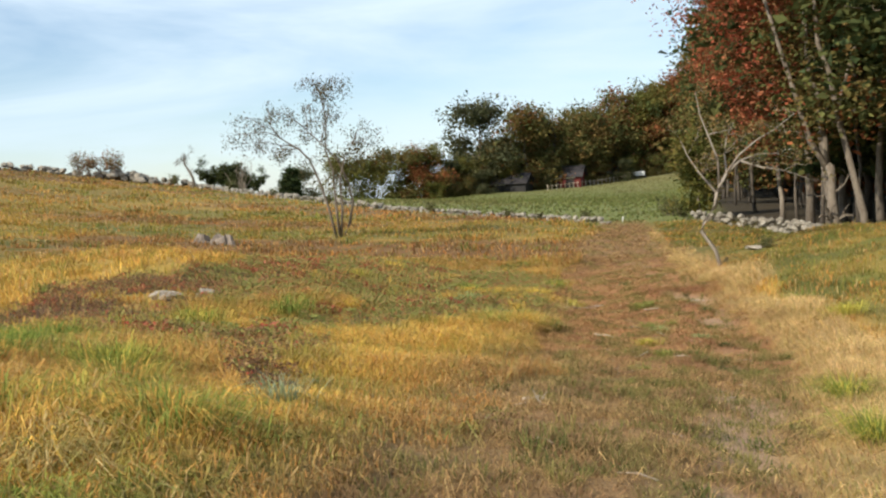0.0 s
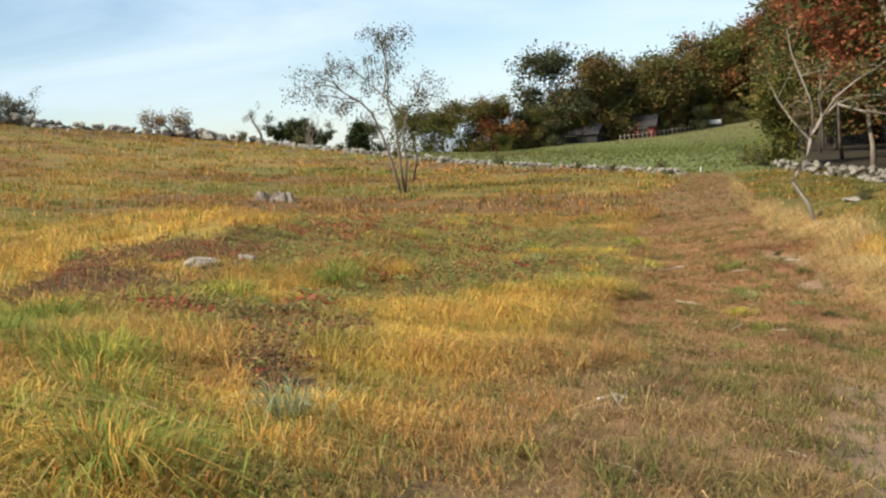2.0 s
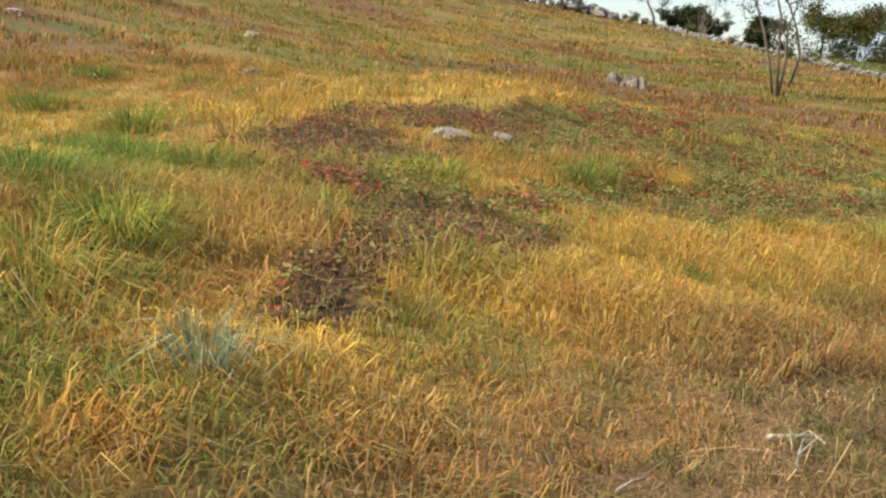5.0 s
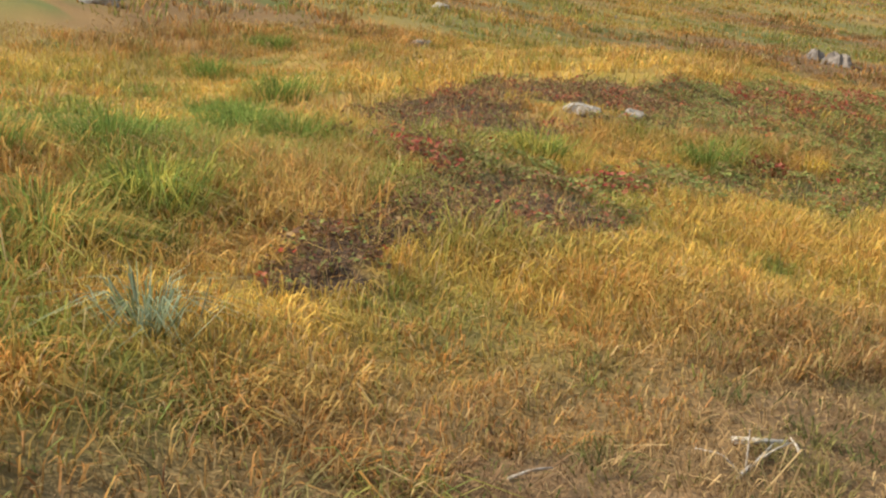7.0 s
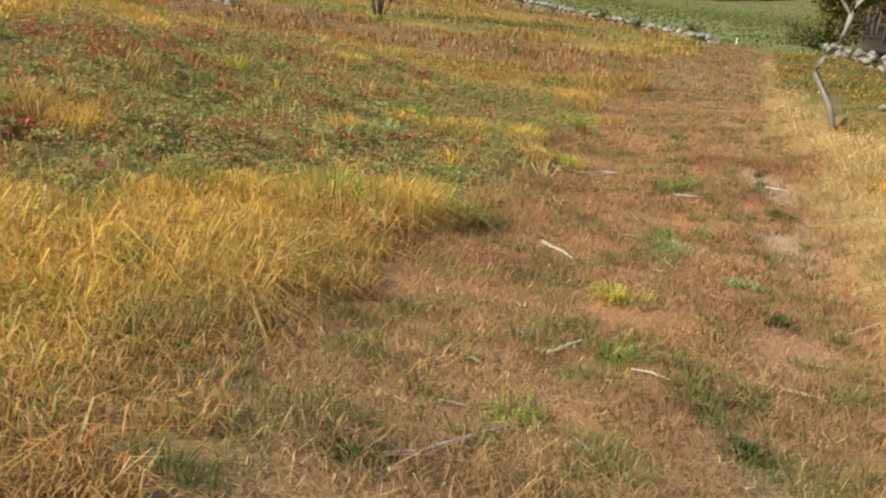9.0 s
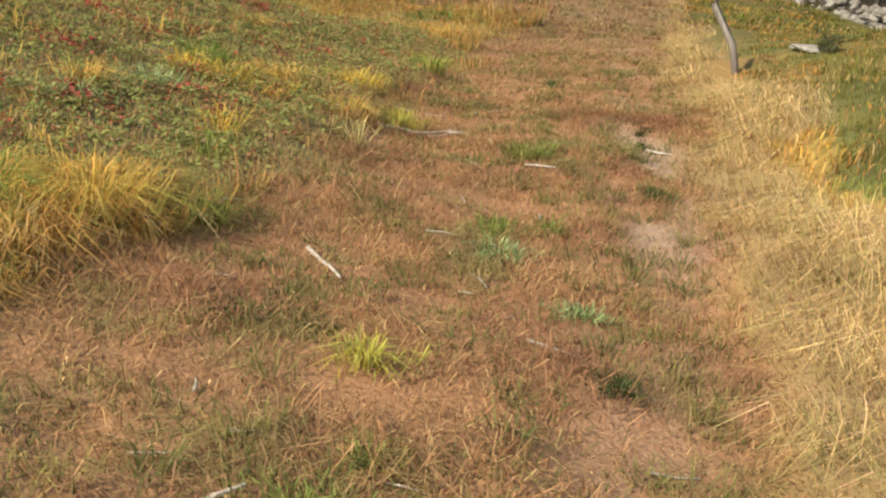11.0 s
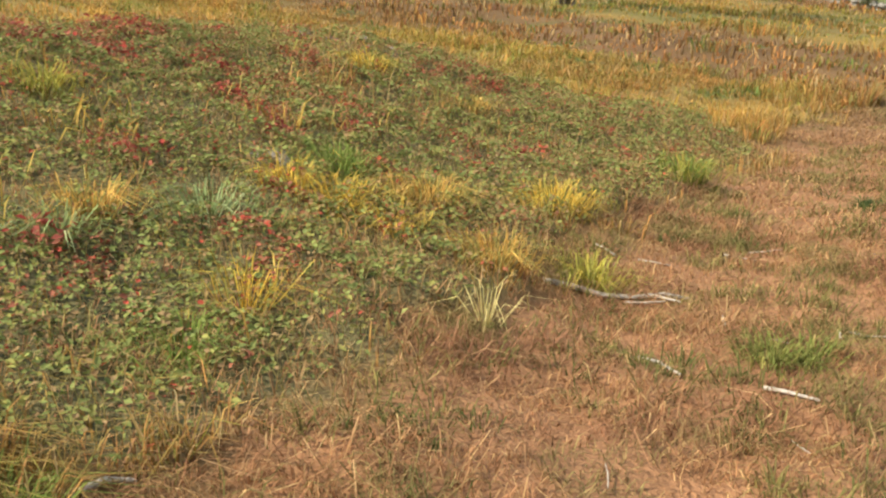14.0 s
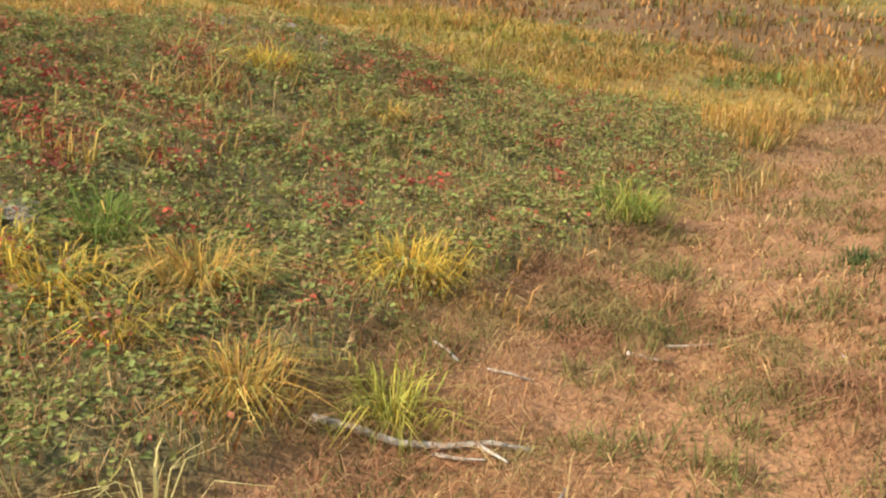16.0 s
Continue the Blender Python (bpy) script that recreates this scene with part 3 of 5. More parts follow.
col = blend(col, (0.37, 0.23, 0.11), (rng.uniform(0, 1, k) < 0.24) * 0.9)
brown = litter(x, y) * (rng.uniform(0, 1, k) < 0.72)
col = blend(col, (0.19, 0.105, 0.058), brown)
isred = rng.uniform(0, 1, m)[which] < red
col[isred] = np.where(rng.uniform(0, 1, (isred.sum(), 1)) < 0.3, [[0.52, 0.10, 0.06]], [[0.38, 0.14, 0.08]]) * rng.uniform(0.7, 1.2, (isred.sum(), 1))
mat_heap = Heap()
mat_heap.leaves(np.c_[x, y, surface(x, y) + rng.uniform(0.01, 0.06, k) + 0.055 * np.clip(0.4 + patchy(x, y, 0.2, 63), 0, 1.3)], 0.0205, col, rng, 0.35, 1.5)
tagged(new("creeping_leaves", mat_heap.mesh("creeping_leaves", LEAF)), "low creeping bramble leaves, green turning red", "ground cover", "", "stuff")
# dry stems between the leaves and along the fringe of the path
x, y = rng.uniform(-8.5, -1.6, 120000), rng.uniform(5.5, 22.5, 120000)
w = zones(x, y)
ok = (w[3] > 0.5) & (rng.uniform(0, 1, len(x)) < np.where(path_left(y) - x < 0.8, 1.0, 0.55))
x, y = x[ok], y[ok]
k = len(x)
col = blend(np.tile(THATCH * 1.2, (k, 1)), STRAW, rng.uniform(0, 1, k) ** 2)
col = blend(col, (0.33, 0.30, 0.09), (rng.uniform(0, 1, k) < 0.3) * 0.8)
grass_object("dry_stems", "short dry stems standing among the creeping leaves", [
    blades(x, y, rng.uniform(0.05, 0.17, k), rng.uniform(0.3, 1.6, k), rng.uniform(0.003, 0.006, k), col, rng)])

# close turf of the far field
x, y = rng.uniform(-40, 0, 42000), rng.uniform(41, 140, 42000)
ok = (zones(x, y)[4] > 0.5) & (x < forest_edge(y) - 0.3)
x, y = x[ok], y[ok]
k = len(x)
col = blend(ground_tint(x, y) * rng.uniform(0.75, 1.5, (k, 1)), (0.20, 0.17, 0.07), (rng.uniform(0, 1, k) < 0.2) * 0.8)
grass_object("field_grass", "close green turf of the far field", [blades(x, y, rng.uniform(0.05, 0.14, k), rng.uniform(0.2, 1.2, k), rng.uniform(0.06, 0.13, k), col, rng)])

# ---- trees ----
def wander(start, aim, steps, wobble, rng, lift=0.0):
    """A crooked line from start towards aim."""
    p, out = np.asarray(start, float), []
    a = np.asarray(aim, float)
    for i in range(steps + 1):
        t = i / steps
        out.append(p + (a - p) * t + rng.normal(0, wobble, 3) * math.sin(math.pi * t) + [0, 0, lift * math.sin(math.pi * t)])
    return np.array(out)


def branches(heap, line, r0, rng, depth, spread, length, tips, sides=5, count=4, rise=0.35):
    """Limbs off a line, twigs off the limbs; the ends are collected for leaves."""
    n = len(line)
    for _ in range(count):
        i = rng.randint(max(1, n // 3), n)
        a = rng.uniform(0, 2 * np.pi)
        run = length * rng.uniform(0.5, 1.15)
        end = line[i] + [math.cos(a) * run * spread, math.sin(a) * run * spread, run * (rise + rng.normal(0, 0.3))]
        limb = wander(line[i], end, 4, run * 0.07, rng, run * 0.06)
        r = r0 * (1 - 0.6 * i / n) * 0.5
        heap.tube(limb, np.linspace(r, r * 0.3, 5), sides)
        tips += [limb[2], limb[3], limb[4]]
        if depth > 0:
            branches(heap, limb, r, rng, depth - 1, spread, length * 0.55, tips, 4, 3, rise)


def broadleaf(name, seed, height, radius, colours, leaf=0.16, clumps=5, clump=0.6, trunk_part=0.3, wide=0.36, bark=None, lean=(0, 0), limbs=9, per=26, droop=0.1):
    """A tree with a tapered trunk, limbs and a gappy crown; built at the origin as trunk and crown meshes."""
    rng = np.random.RandomState(seed)
    wood, crown, tips = Heap(), Heap(), []
    top = np.array([lean[0] * height, lean[1] * height, height * 0.92])
    line = wander((0, 0, -0.15), top, 9, height * 0.015, rng)
    wood.tube(line, radius * np.array([1.35, 1.0, 0.9, 0.8, 0.7, 0.58, 0.45, 0.32, 0.2, 0.1]), 9)
    up = int(9 * trunk_part)
    for _ in range(limbs):
        i = rng.randint(max(1, up), 9)
        t = (i / 9 - trunk_part) / (1 - trunk_part)
        a = rng.uniform(0, 2 * np.pi)
        run = height * wide * (0.55 + 0.6 * math.sin(math.pi * min(1, max(0.08, t * 0.8 + 0.2)))) * rng.uniform(0.7, 1.1)
        limb = wander(line[i], line[i] + [math.cos(a) * run, math.sin(a) * run, run * rng.uniform(0.1, 0.7)], 5, run * 0.06, rng, run * 0.05)
        r = radius * (1 - i / 10) * 0.5
        wood.tube(limb, np.linspace(r, r * 0.25, 6), 5)
        tips += [limb[2], limb[3], limb[4], limb[5]]
        branches(wood, limb, r * 0.8, rng, 0, 0.9, run * 0.5, tips, 4, 3)
    tips += [line[7], line[8], line[9]]
    tips = np.array(tips)
    tips = np.repeat(tips, clumps, axis=0) + rng.normal(0, clump * 0.75, (len(tips) * clumps, 3)) * [1, 1, 0.85]
    k = len(tips) * per
    places = np.repeat(tips, per, axis=0) + rng.normal(0, clump * 0.42, (k, 3)) * [1, 1, 0.8]
    pick = np.repeat(rng.randint(0, len(colours), len(tips)), per)
    tint = np.array(colours)[pick] * rng.uniform(0.7, 1.3, (k, 1))
    keep = places[:, 2] > height * trunk_part * 0.55
    crown.leaves(places[keep], leaf, tint[keep], rng, 0.5, 1.5, droop)
    return wood.mesh("trunk", bark or BARK, True), crown.mesh("crown", LEAF)


def conifer(seed, height, colours, leaf=0.3):
    rng = np.random.RandomState(seed)
    wood, crown = Heap(), Heap()
    line = wander((0, 0, -0.1), (0, 0, height), 6, height * 0.006, rng)
    wood.tube(line, height * 0.016 * np.linspace(1.2, 0.1, 7), 7)
    spots = []
    for i in range(70):
        t = rng.uniform(0.15, 1)
        run = height * 0.22 * (1.05 - t) + 0.3
        a = rng.uniform(0, 2 * np.pi)
        base = np.array([0, 0, height * t])
        limb = wander(base, base + [math.cos(a) * run, math.sin(a) * run, run * 0.05], 3, 0.05, rng)
        wood.tube(limb, np.linspace(0.04, 0.01, 4), 4)
        spots += [limb[1], limb[2], limb[3], (limb[2] + limb[3]) / 2]
    spots = np.repeat(np.array(spots), 16, axis=0)
    spots = spots + rng.normal(0, 0.3, spots.shape) * [1, 1, 0.35]
    crown.leaves(spots, leaf, np.array(colours)[rng.randint(0, len(colours), len(spots))], rng, 0.3, 2.0)
    return wood.mesh("trunk", DARK_BARK, True), crown.mesh("crown", LEAF)


def plant(kind, meshes, x, y, turn, size, label, group="", category="tree", sink=0.0):
    t = thing(kind, (x, y, float(land(x, y)) - sink), label, category, group, "", turn)
    t.scale = (size, size, size)
    part("trunk", meshes[0], t)
    part("crown", meshes[1], t)
    return t


OAK = [(0.115, 0.12, 0.04), (0.095, 0.105, 0.036), (0.155, 0.135, 0.045), (0.185, 0.125, 0.045)]
RUSTY = [(0.26, 0.095, 0.04), (0.22, 0.10, 0.04), (0.14, 0.11, 0.035), (0.29, 0.11, 0.045)]
FARGREEN = [(0.085, 0.09, 0.045), (0.11, 0.105, 0.05), (0.075, 0.085, 0.04)]
DARKGREEN = [(0.045, 0.065, 0.024), (0.06, 0.075, 0.027), (0.05, 0.07, 0.03)]
YELLOWGREEN = [(0.15, 0.15, 0.04), (0.11, 0.125, 0.035), (0.18, 0.15, 0.04)]
REDLEAF = [(0.36, 0.10, 0.055), (0.30, 0.09, 0.045), (0.40, 0.15, 0.075), (0.20, 0.11, 0.05)]

far_kinds = [
    (broadleaf("oak", 101, 10, 0.22, OAK, 0.25, 4, 1.05, 0.14, 0.42, DARK_BARK, limbs=11, per=15), "far oak with olive and bronze autumn leaves"),
    (broadleaf("oak", 102, 10, 0.22, OAK + RUSTY[1:3], 0.25, 4, 1.05, 0.12, 0.40, DARK_BARK, limbs=11, per=15), "far broadleaf tree with bronze green leaves"),
    (broadleaf("oak", 103, 10, 0.20, RUSTY, 0.25, 4, 1.0, 0.15, 0.36, DARK_BARK, limbs=10, per=15), "far maple turning orange and rust red"),
    (broadleaf("oak", 104, 10, 0.20, FARGREEN, 0.25, 4, 1.0, 0.12, 0.40, DARK_BARK, limbs=11, per=15), "far tree with greyish olive green leaves"),
    (broadleaf("oak", 105, 10, 0.20, YELLOWGREEN, 0.25, 4, 1.05, 0.12, 0.42, DARK_BARK, limbs=11, per=15), "far tree with yellowish green leaves"),
]
pine = conifer(120, 14, DARKGREEN, 0.42)
# far wood line: x, y, height, kind
rng = np.random.RandomState(33)
FAR_ROW = [(-46, 111, 4.5, 3), (-43, 117, 6.5, 4), (-40, 119, 6, 4), (-37.5, 121, 7.5, 1), (-35, 123, 7, 4), (-34.2, 122, 7, 2), (-31.5, 126, 5, 3), (-29, 130, 11.5, 3),
           (-26, 133, 8.5, 0), (-23.5, 132, 10, 1), (-20.5, 137, 10.5, 0), (-18, 140, 10, 0), (-15.5, 141, 9.5, 1), (-13.5, 146, 11, 0), (-11, 148, 11, 2), (-8.5, 149, 11, 4),
           (-6, 152, 12, 1), (-4, 153, 12.5, 2), (-1.5, 154, 13, 2), (-30, 127, 4.5, 4), (-27.5, 129, 4.5, 1), (-13, 149, 8, 2)]
for x, y, h, kind in FAR_ROW:
    plant("oak_tree", far_kinds[kind][0], x, y, rng.uniform(0, 360), h / 10 * 1.03, far_kinds[kind][1], "far wood line")
for i in range(28):
    t = i / 27
    x, y = -40 + 46 * t + rng.normal(0, 1.5), 130 + 44 * t + rng.uniform(2, 18)
    h = 5.5 + 5.5 * t + rng.uniform(-1, 1.2)
    if i % 9 == 5 and t > 0.5:
        plant("pine_tree", pine, x, y, rng.uniform(0, 360), h / 13, "far dark green pine above the wood line", "far wood line")
    else:
        kind = rng.choice([0, 0, 1, 1, 2, 3, 4])
        plant("oak_tree", far_kinds[kind][0], x, y, rng.uniform(0, 360), h / 10, far_kinds[kind][1], "far wood line")
for i in range(16):
    x, y = -33 + 28 * i / 15 + rng.normal(0, 0.6), 121 + 27 * i / 15 + rng.normal(0, 1)
    plant("thicket", far_kinds[[4, 0, 1, 3][i % 4]][0], x, y, rng.uniform(0, 360), 0.34, "low thicket at the foot of the far wood", "thickets at the wood's foot", "bush", 0.6)

for i, (x, y, h) in enumerate([(-69.5, 49.5, 0.40), (-68, 52, 0.36), (-66.8, 54, 0.34), (-65.6, 56.5, 0.27), (-71, 46.5, 0.42), (-64.8, 58.6, 0.2)]):
    plant("oak_tree", far_kinds[3][0], x, y, 60 * i, h, "small dark green tree behind the hilltop", "trees behind the hilltop")

# the wood beside the path
wood_kinds = [
    (broadleaf("maple", 201, 13, 0.15, REDLEAF, 0.12, 4, 0.8, 0.40, 0.26, BARK, (-0.03, 0.02), 16, 20), "tall maple with red autumn crown at the wood's edge"),
    (broadleaf("maple", 202, 17, 0.15, DARKGREEN + OAK[1:2], 0.22, 4, 1.1, 0.34, 0.28, BARK, (0.02, 0.0), 13, 14), "tall grey-trunked tree with thin bronze green leaves"),
    (broadleaf("maple", 203, 18, 0.20, DARKGREEN, 0.36, 4, 1.3, 0.20, 0.30, DARK_BARK, (0.0, 0.0), 14, 10), "tall dark tree within the wood"),
    (broadleaf("maple", 204, 15, 0.13, DARKGREEN + OAK[:1], 0.36, 4, 1.2, 0.22, 0.30, DARK_BARK, (0.03, 0.0), 12, 10), "slender dark tree within the wood"),
    (broadleaf("maple", 205, 13, 0.085, OAK + DARKGREEN[:1], 0.21, 3, 0.7, 0.36, 0.10, DARK_BARK, (0.02, 0.01), 8, 9), "slim straight forest tree with a thin crown"),
    (broadleaf("maple", 206, 12, 0.065, OAK + RUSTY[:1], 0.18, 3, 0.7, 0.34, 0.11, DARK_BARK, (-0.02, 0.01), 8, 9), "slim grey forest tree with a thin bronze crown"),
]
EDGE_TREES = [(5.0, 33.8, 1, 0.8, 250), (6.2, 28.0, 1, 0.95, 310), (3.3, 38.0, 0, 0.95, 80), (4.6, 40.0, 0, 0.95, 200), (3.6, 34.4, 0, 0.9, 330), (5.6, 34.8, 0, 1.1, 120),
              (6.4, 30.6, 1, 0.9, 20), (7.4, 25.6, 1, 1.0, 100), (2.7, 43.2, 0, 0.62, 10)]
for x, y, kind, s, turn in EDGE_TREES:
    plant("maple_tree", wood_kinds[kind][0], x, y, turn, s, wood_kinds[kind][1], "trees at the wood's edge")


def stem_tree(name, x, y, stems, base_r, seed, colours, label):
    """A grey tree drawn by its own stems, with a few limbs and thin leaves high up."""
    rng = np.random.RandomState(seed)
    wood, crown, tips = Heap(), Heap(), []
    for pts, r0, r1 in stems:
        line = np.array([(a, rng.normal(0, 0.08), z) for a, z in pts])
        wood.tube(line, np.linspace(r0, r1, len(line)), 9)
        branches(wood, line, r1 * 0.9, rng, 1, 0.8, 1.1, tips, 5, 4, 0.4)
    tips = np.array([p for p in tips if p[2] > 2.4])
    pl = np.repeat(tips, 16, axis=0)
    pl = pl + rng.normal(0, 0.3, pl.shape)
    crown.leaves(pl, 0.10, np.array(colours)[rng.randint(0, len(colours), len(pl))], rng, 0.5, 1.5, 0.2)
    t = thing(name, (x, y, float(land(x, y)) - 0.05), label, "tree", "trees at the wood's edge", "", 10)
    part("trunk", wood.mesh("trunk", BARK, True), t)
    part("crown", crown.mesh("crown", LEAF), t)


stem_tree("forked_tree", 3.45, 32.2, [([(0, -0.2), (-0.02, 0.5), (-0.05, 1.3), (-0.1, 2.1)], 0.17, 0.135), ([(-0.1, 2.0), (-0.6, 2.9), (-1.0, 4.3), (-1.5, 5.9), (-1.9, 7.6)], 0.10, 0.045),
          ([(-0.1, 2.0), (-0.22, 2.8), (-0.35, 4.2), (-0.6, 5.2), (-0.7, 6.4), (-0.6, 8.2)], 0.115, 0.045)], 0.24, 81, OAK + RUSTY[2:3], "grey forked tree with a scarred trunk at the wood's edge")
stem_tree("leaning_tree", 4.2, 31.1, [([(0, -0.2), (-0.1, 0.7), (-0.26, 1.7), (-0.64, 3.3), (-0.9, 4.8), (-1.2, 5.6), (-1.3, 7.5)], 0.125, 0.045),
          ([(-0.7, 3.6), (-0.46, 4.6), (-0.2, 5.4), (0.05, 6.4), (0.2, 7.6)], 0.06, 0.03)], 0.17, 82, OAK, "grey leaning tree with two upper stems")
rng = np.random.RandomState(44)
spots = []
while len(spots) < 108:
    y = rng.uniform(16, 92)
    x = forest_edge(y) + (0.7 if y < 43 else 1.6) + rng.uniform(0, 1) ** 1.3 * 14
    if all((x - a) ** 2 + (y - b) ** 2 > 0.9 for a, b in spots):
        spots.append((x, y))
for x, y in spots:
    deep = x - forest_edge(y)
    kind = rng.choice([4, 4, 4, 5]) if deep < 5.5 else rng.choice([2, 3, 3, 4])
    plant("forest_tree", wood_kinds[kind][0], x, y, rng.uniform(0, 360), rng.uniform(0.75, 1.1), wood_kinds[kind][1], "trees of the wood")
for i in range(9):
    y = 46 + 11 * i
    plant("maple_tree", far_kinds[[2, 0, 1][i % 3]][0], float(forest_edge(y)) + 5.5, y, 70 * i, 0.85 + 0.04 * i, far_kinds[[2, 0, 1][i % 3]][1], "trees along the field's side")


# the crooked young tree by the path
def crooked_tree():
    rng = np.random.RandomState(61)
    wood, crown, tips = Heap(), Heap(), []
    stem = np.array([(0, 0, -0.1), (-0.10, 0, 0.28), (-0.34, 0.05, 0.66), (-0.28, 0.05, 0.82), (-0.07, 0, 1.13), (-0.04, 0, 1.36), (0.02, 0, 1.52), (0.16, 0, 1.72)])
    wood.tube(stem, [0.042, 0.038, 0.037, 0.036, 0.035, 0.032, 0.03, 0.027], 8)
    forks = [[(0.02, 0, 1.52), (-0.02, -0.1, 2.0), (-0.18, -0.1, 2.45), (-0.30, 0, 2.85), (-0.36, 0, 3.25)],
             [(0.16, 0, 1.72), (0.45, 0.15, 1.95), (0.8, 0.2, 2.06), (1.2, 0.3, 2.05), (1.65, 0.3, 1.88)],
             [(0.16, 0, 1.72), (0.35, -0.2, 2.05), (0.65, -0.3, 2.3), (1.0, -0.4, 2.5), (1.3, -0.5, 2.75)],
             [(0.16, 0, 1.72), (0.2, 0.3, 2.1), (0.3, 0.5, 2.45), (0.5, 0.7, 2.7)],
             [(-0.04, 0, 1.36), (-0.3, 0.2, 1.75), (-0.5, 0.3, 2.1), (-0.62, 0.3, 2.4)],
             [(0.45, 0.15, 1.95), (0.75, 0.0, 1.82), (1.2, -0.1, 1.72), (1.75, -0.1, 1.5)]]
    for f in forks:
        f = np.array(f)
        wood.tube(f, np.linspace(0.024, 0.007, len(f)), 6)
        branches(wood, f, 0.02, rng, 1, 0.9, 0.55, tips, 4, 5, 0.25)
    tips = np.array(tips)
    pl = np.repeat(tips, 3, axis=0)
    pl = pl + rng.normal(0, 0.07, pl.shape)
    cols = np.array([(0.17, 0.14, 0.05), (0.12, 0.11, 0.04), (0.26, 0.17, 0.08)])[rng.randint(0, 3, len(pl))]
    crown.leaves(pl, 0.045, cols, rng, 0.5, 1.6, 0.4)
    t = thing("crooked_tree", (0.11, 19.9, float(surface(0.11, 19.9))), "crooked young grey tree with few dry leaves", "tree", "", "", 12)
    part("trunk", wood.mesh("trunk", PALE_BARK, True), t)
    part("crown", crown.mesh("crown", LEAF), t)


crooked_tree()


# the lone thin tree out in the meadow
def lone_tree():
    rng = np.random.RandomState(62)
    wood, crown, tips = Heap(), Heap(), []
    m = 0.0222
    stems = [[(-8, 0), (-20, 60), (-34, 110), (-52, 155), (-70, 175), (-105, 198), (-120, 222)],
             [(4, 0), (18, 30), (26, 70), (18, 110), (2, 150), (-28, 185), (-52, 208)],
             [(0, 2), (6, 60), (4, 115), (14, 150), (30, 178)],
             [(-2, 4), (-6, 70), (-8, 130), (-20, 170), (-16, 230), (-24, 275)]]
    limbs = []
    for s in stems:
        line = np.array([(x * m * 1.0, rng.normal(0, 0.12), z * m - 0.05) for x, z in s])
        wood.tube(line, np.linspace(0.06, 0.02, len(line)), 7)
        limbs.append(line)
    for a, b in [((-70, 175), (-150, 190)), ((-105, 198), (-165, 235)), ((-120, 222), (-125, 250)), ((-52, 208), (-60, 262)), ((-52, 208), (-100, 245)), ((30, 178), (70, 175)), ((30, 178), (60, 205)),
                 ((-28, 185), (-10, 240)), ((-24, 240), (0, 285)), ((-24, 275), (10, 290)), ((-24, 275), (-40, 300)), ((2, 150), (48, 160)), ((-70, 175), (-120, 160)), ((-105, 198), (-180, 205))]:
        line = wander((a[0] * m, 0, a[1] * m), (b[0] * m, rng.normal(0, 0.5), b[1] * m), 4, 0.08, rng, 0.12)
        wood.tube(line, np.linspace(0.03, 0.01, 5), 5)
        limbs.append(line)
    for line in limbs:
        branches(wood, line, 0.02, rng, 1, 0.85, 0.62, tips, 4, 5, -0.05)
    tips = np.array([p for p in tips if p[2] > 1.3])
    pl = np.repeat(tips, 5, axis=0)
    pl = pl + rng.normal(0, 0.14, pl.shape) - np.c_[np.zeros((len(pl), 2)), rng.uniform(0, 0.35, len(pl))]
    cols = np.array([(0.10, 0.095, 0.045), (0.15, 0.11, 0.06), (0.08, 0.08, 0.04)])[rng.randint(0, 3, len(pl))]
    crown.leaves(pl, 0.055, cols, rng, 0.5, 2.0, 0.7)
    t = thing("meadow_tree", (-12.75, 33.9, float(land(-12.75, 33.9))), "thin half-bare tree with drooping twigs in the meadow", "tree", "", "", 16)
    t.scale = (0.84, 0.84, 0.83)
    part("trunk", wood.mesh("trunk", BARK, True), t)
    part("crown", crown.mesh("crown", LEAF), t)


lone_tree()


# ---- dry stone walls ----
STONES = [boulder("stone", i, STONE, (rngv[0], rngv[1], rngv[2]), 0.3, 2) for i, rngv in enumerate([(1.2, 0.9, 0.7), (1.0, 1.0, 0.8), (1.35, 0.8, 0.6), (0.9, 0.8, 0.85), (1.1, 1.1, 0.65), (1.25, 1.0, 0.9)])]


def stone_wall(name, line, count, size, height, label, seed):
    rng = np.random.RandomState(seed)
    line = np.array(line, float)
    seg = np.r_[0, np.cumsum(np.hypot(*np.diff(line, axis=0).T))]
    holder = tagged(new(name), label, "stone wall", "", "structure")
    holder.matrix_world = pose(*line[0], float(land(*line[0])))
    layers = max(1, round(height / (size * 0.62)))
    for i in range(count):
        s = rng.uniform(0, seg[-1])
        x, y = np.interp(s, seg, line[:, 0]), np.interp(s, seg, line[:, 1])
        layer = i % layers
        x, y = x + rng.normal(0, 0.16), y + rng.normal(0, 0.16)
        d = size * rng.uniform(0.65, 1.35)
        ob = new("stone", STONES[rng.randint(0, 6)])
        ob.parent = holder
        z = float(land(x, y)) + layer * size * 0.55 + d * 0.22 - (0.05 if layer == 0 else 0)
        ob.matrix_basis = holder.matrix_world.inverted() @ Matrix.LocRotScale((x, y, z), Euler(rng.uniform(-0.5, 0.5, 3) + [0, 0, rng.uniform(0, 6)]), (d, d, d))
    return holder


stone_wall("meadow_wall", WALL_LINE[:4], 300, 0.19, 0.26, "low tumbled dry stone wall of pale field stones", 1)
stone_wall("meadow_wall", WALL_LINE[3:], 270, 0.31, 0.35, "low tumbled dry stone wall climbing the hillside", 2)
stone_wall("hilltop_wall", [(-47, 87), (-51.8, 85.5), (-55.7, 80.8), (-59.2, 76), (-61.2, 68.2), (-62.5, 58), (-63, 45)], 280, 0.5, 0.5, "grey dry stone wall along the hilltop", 3)
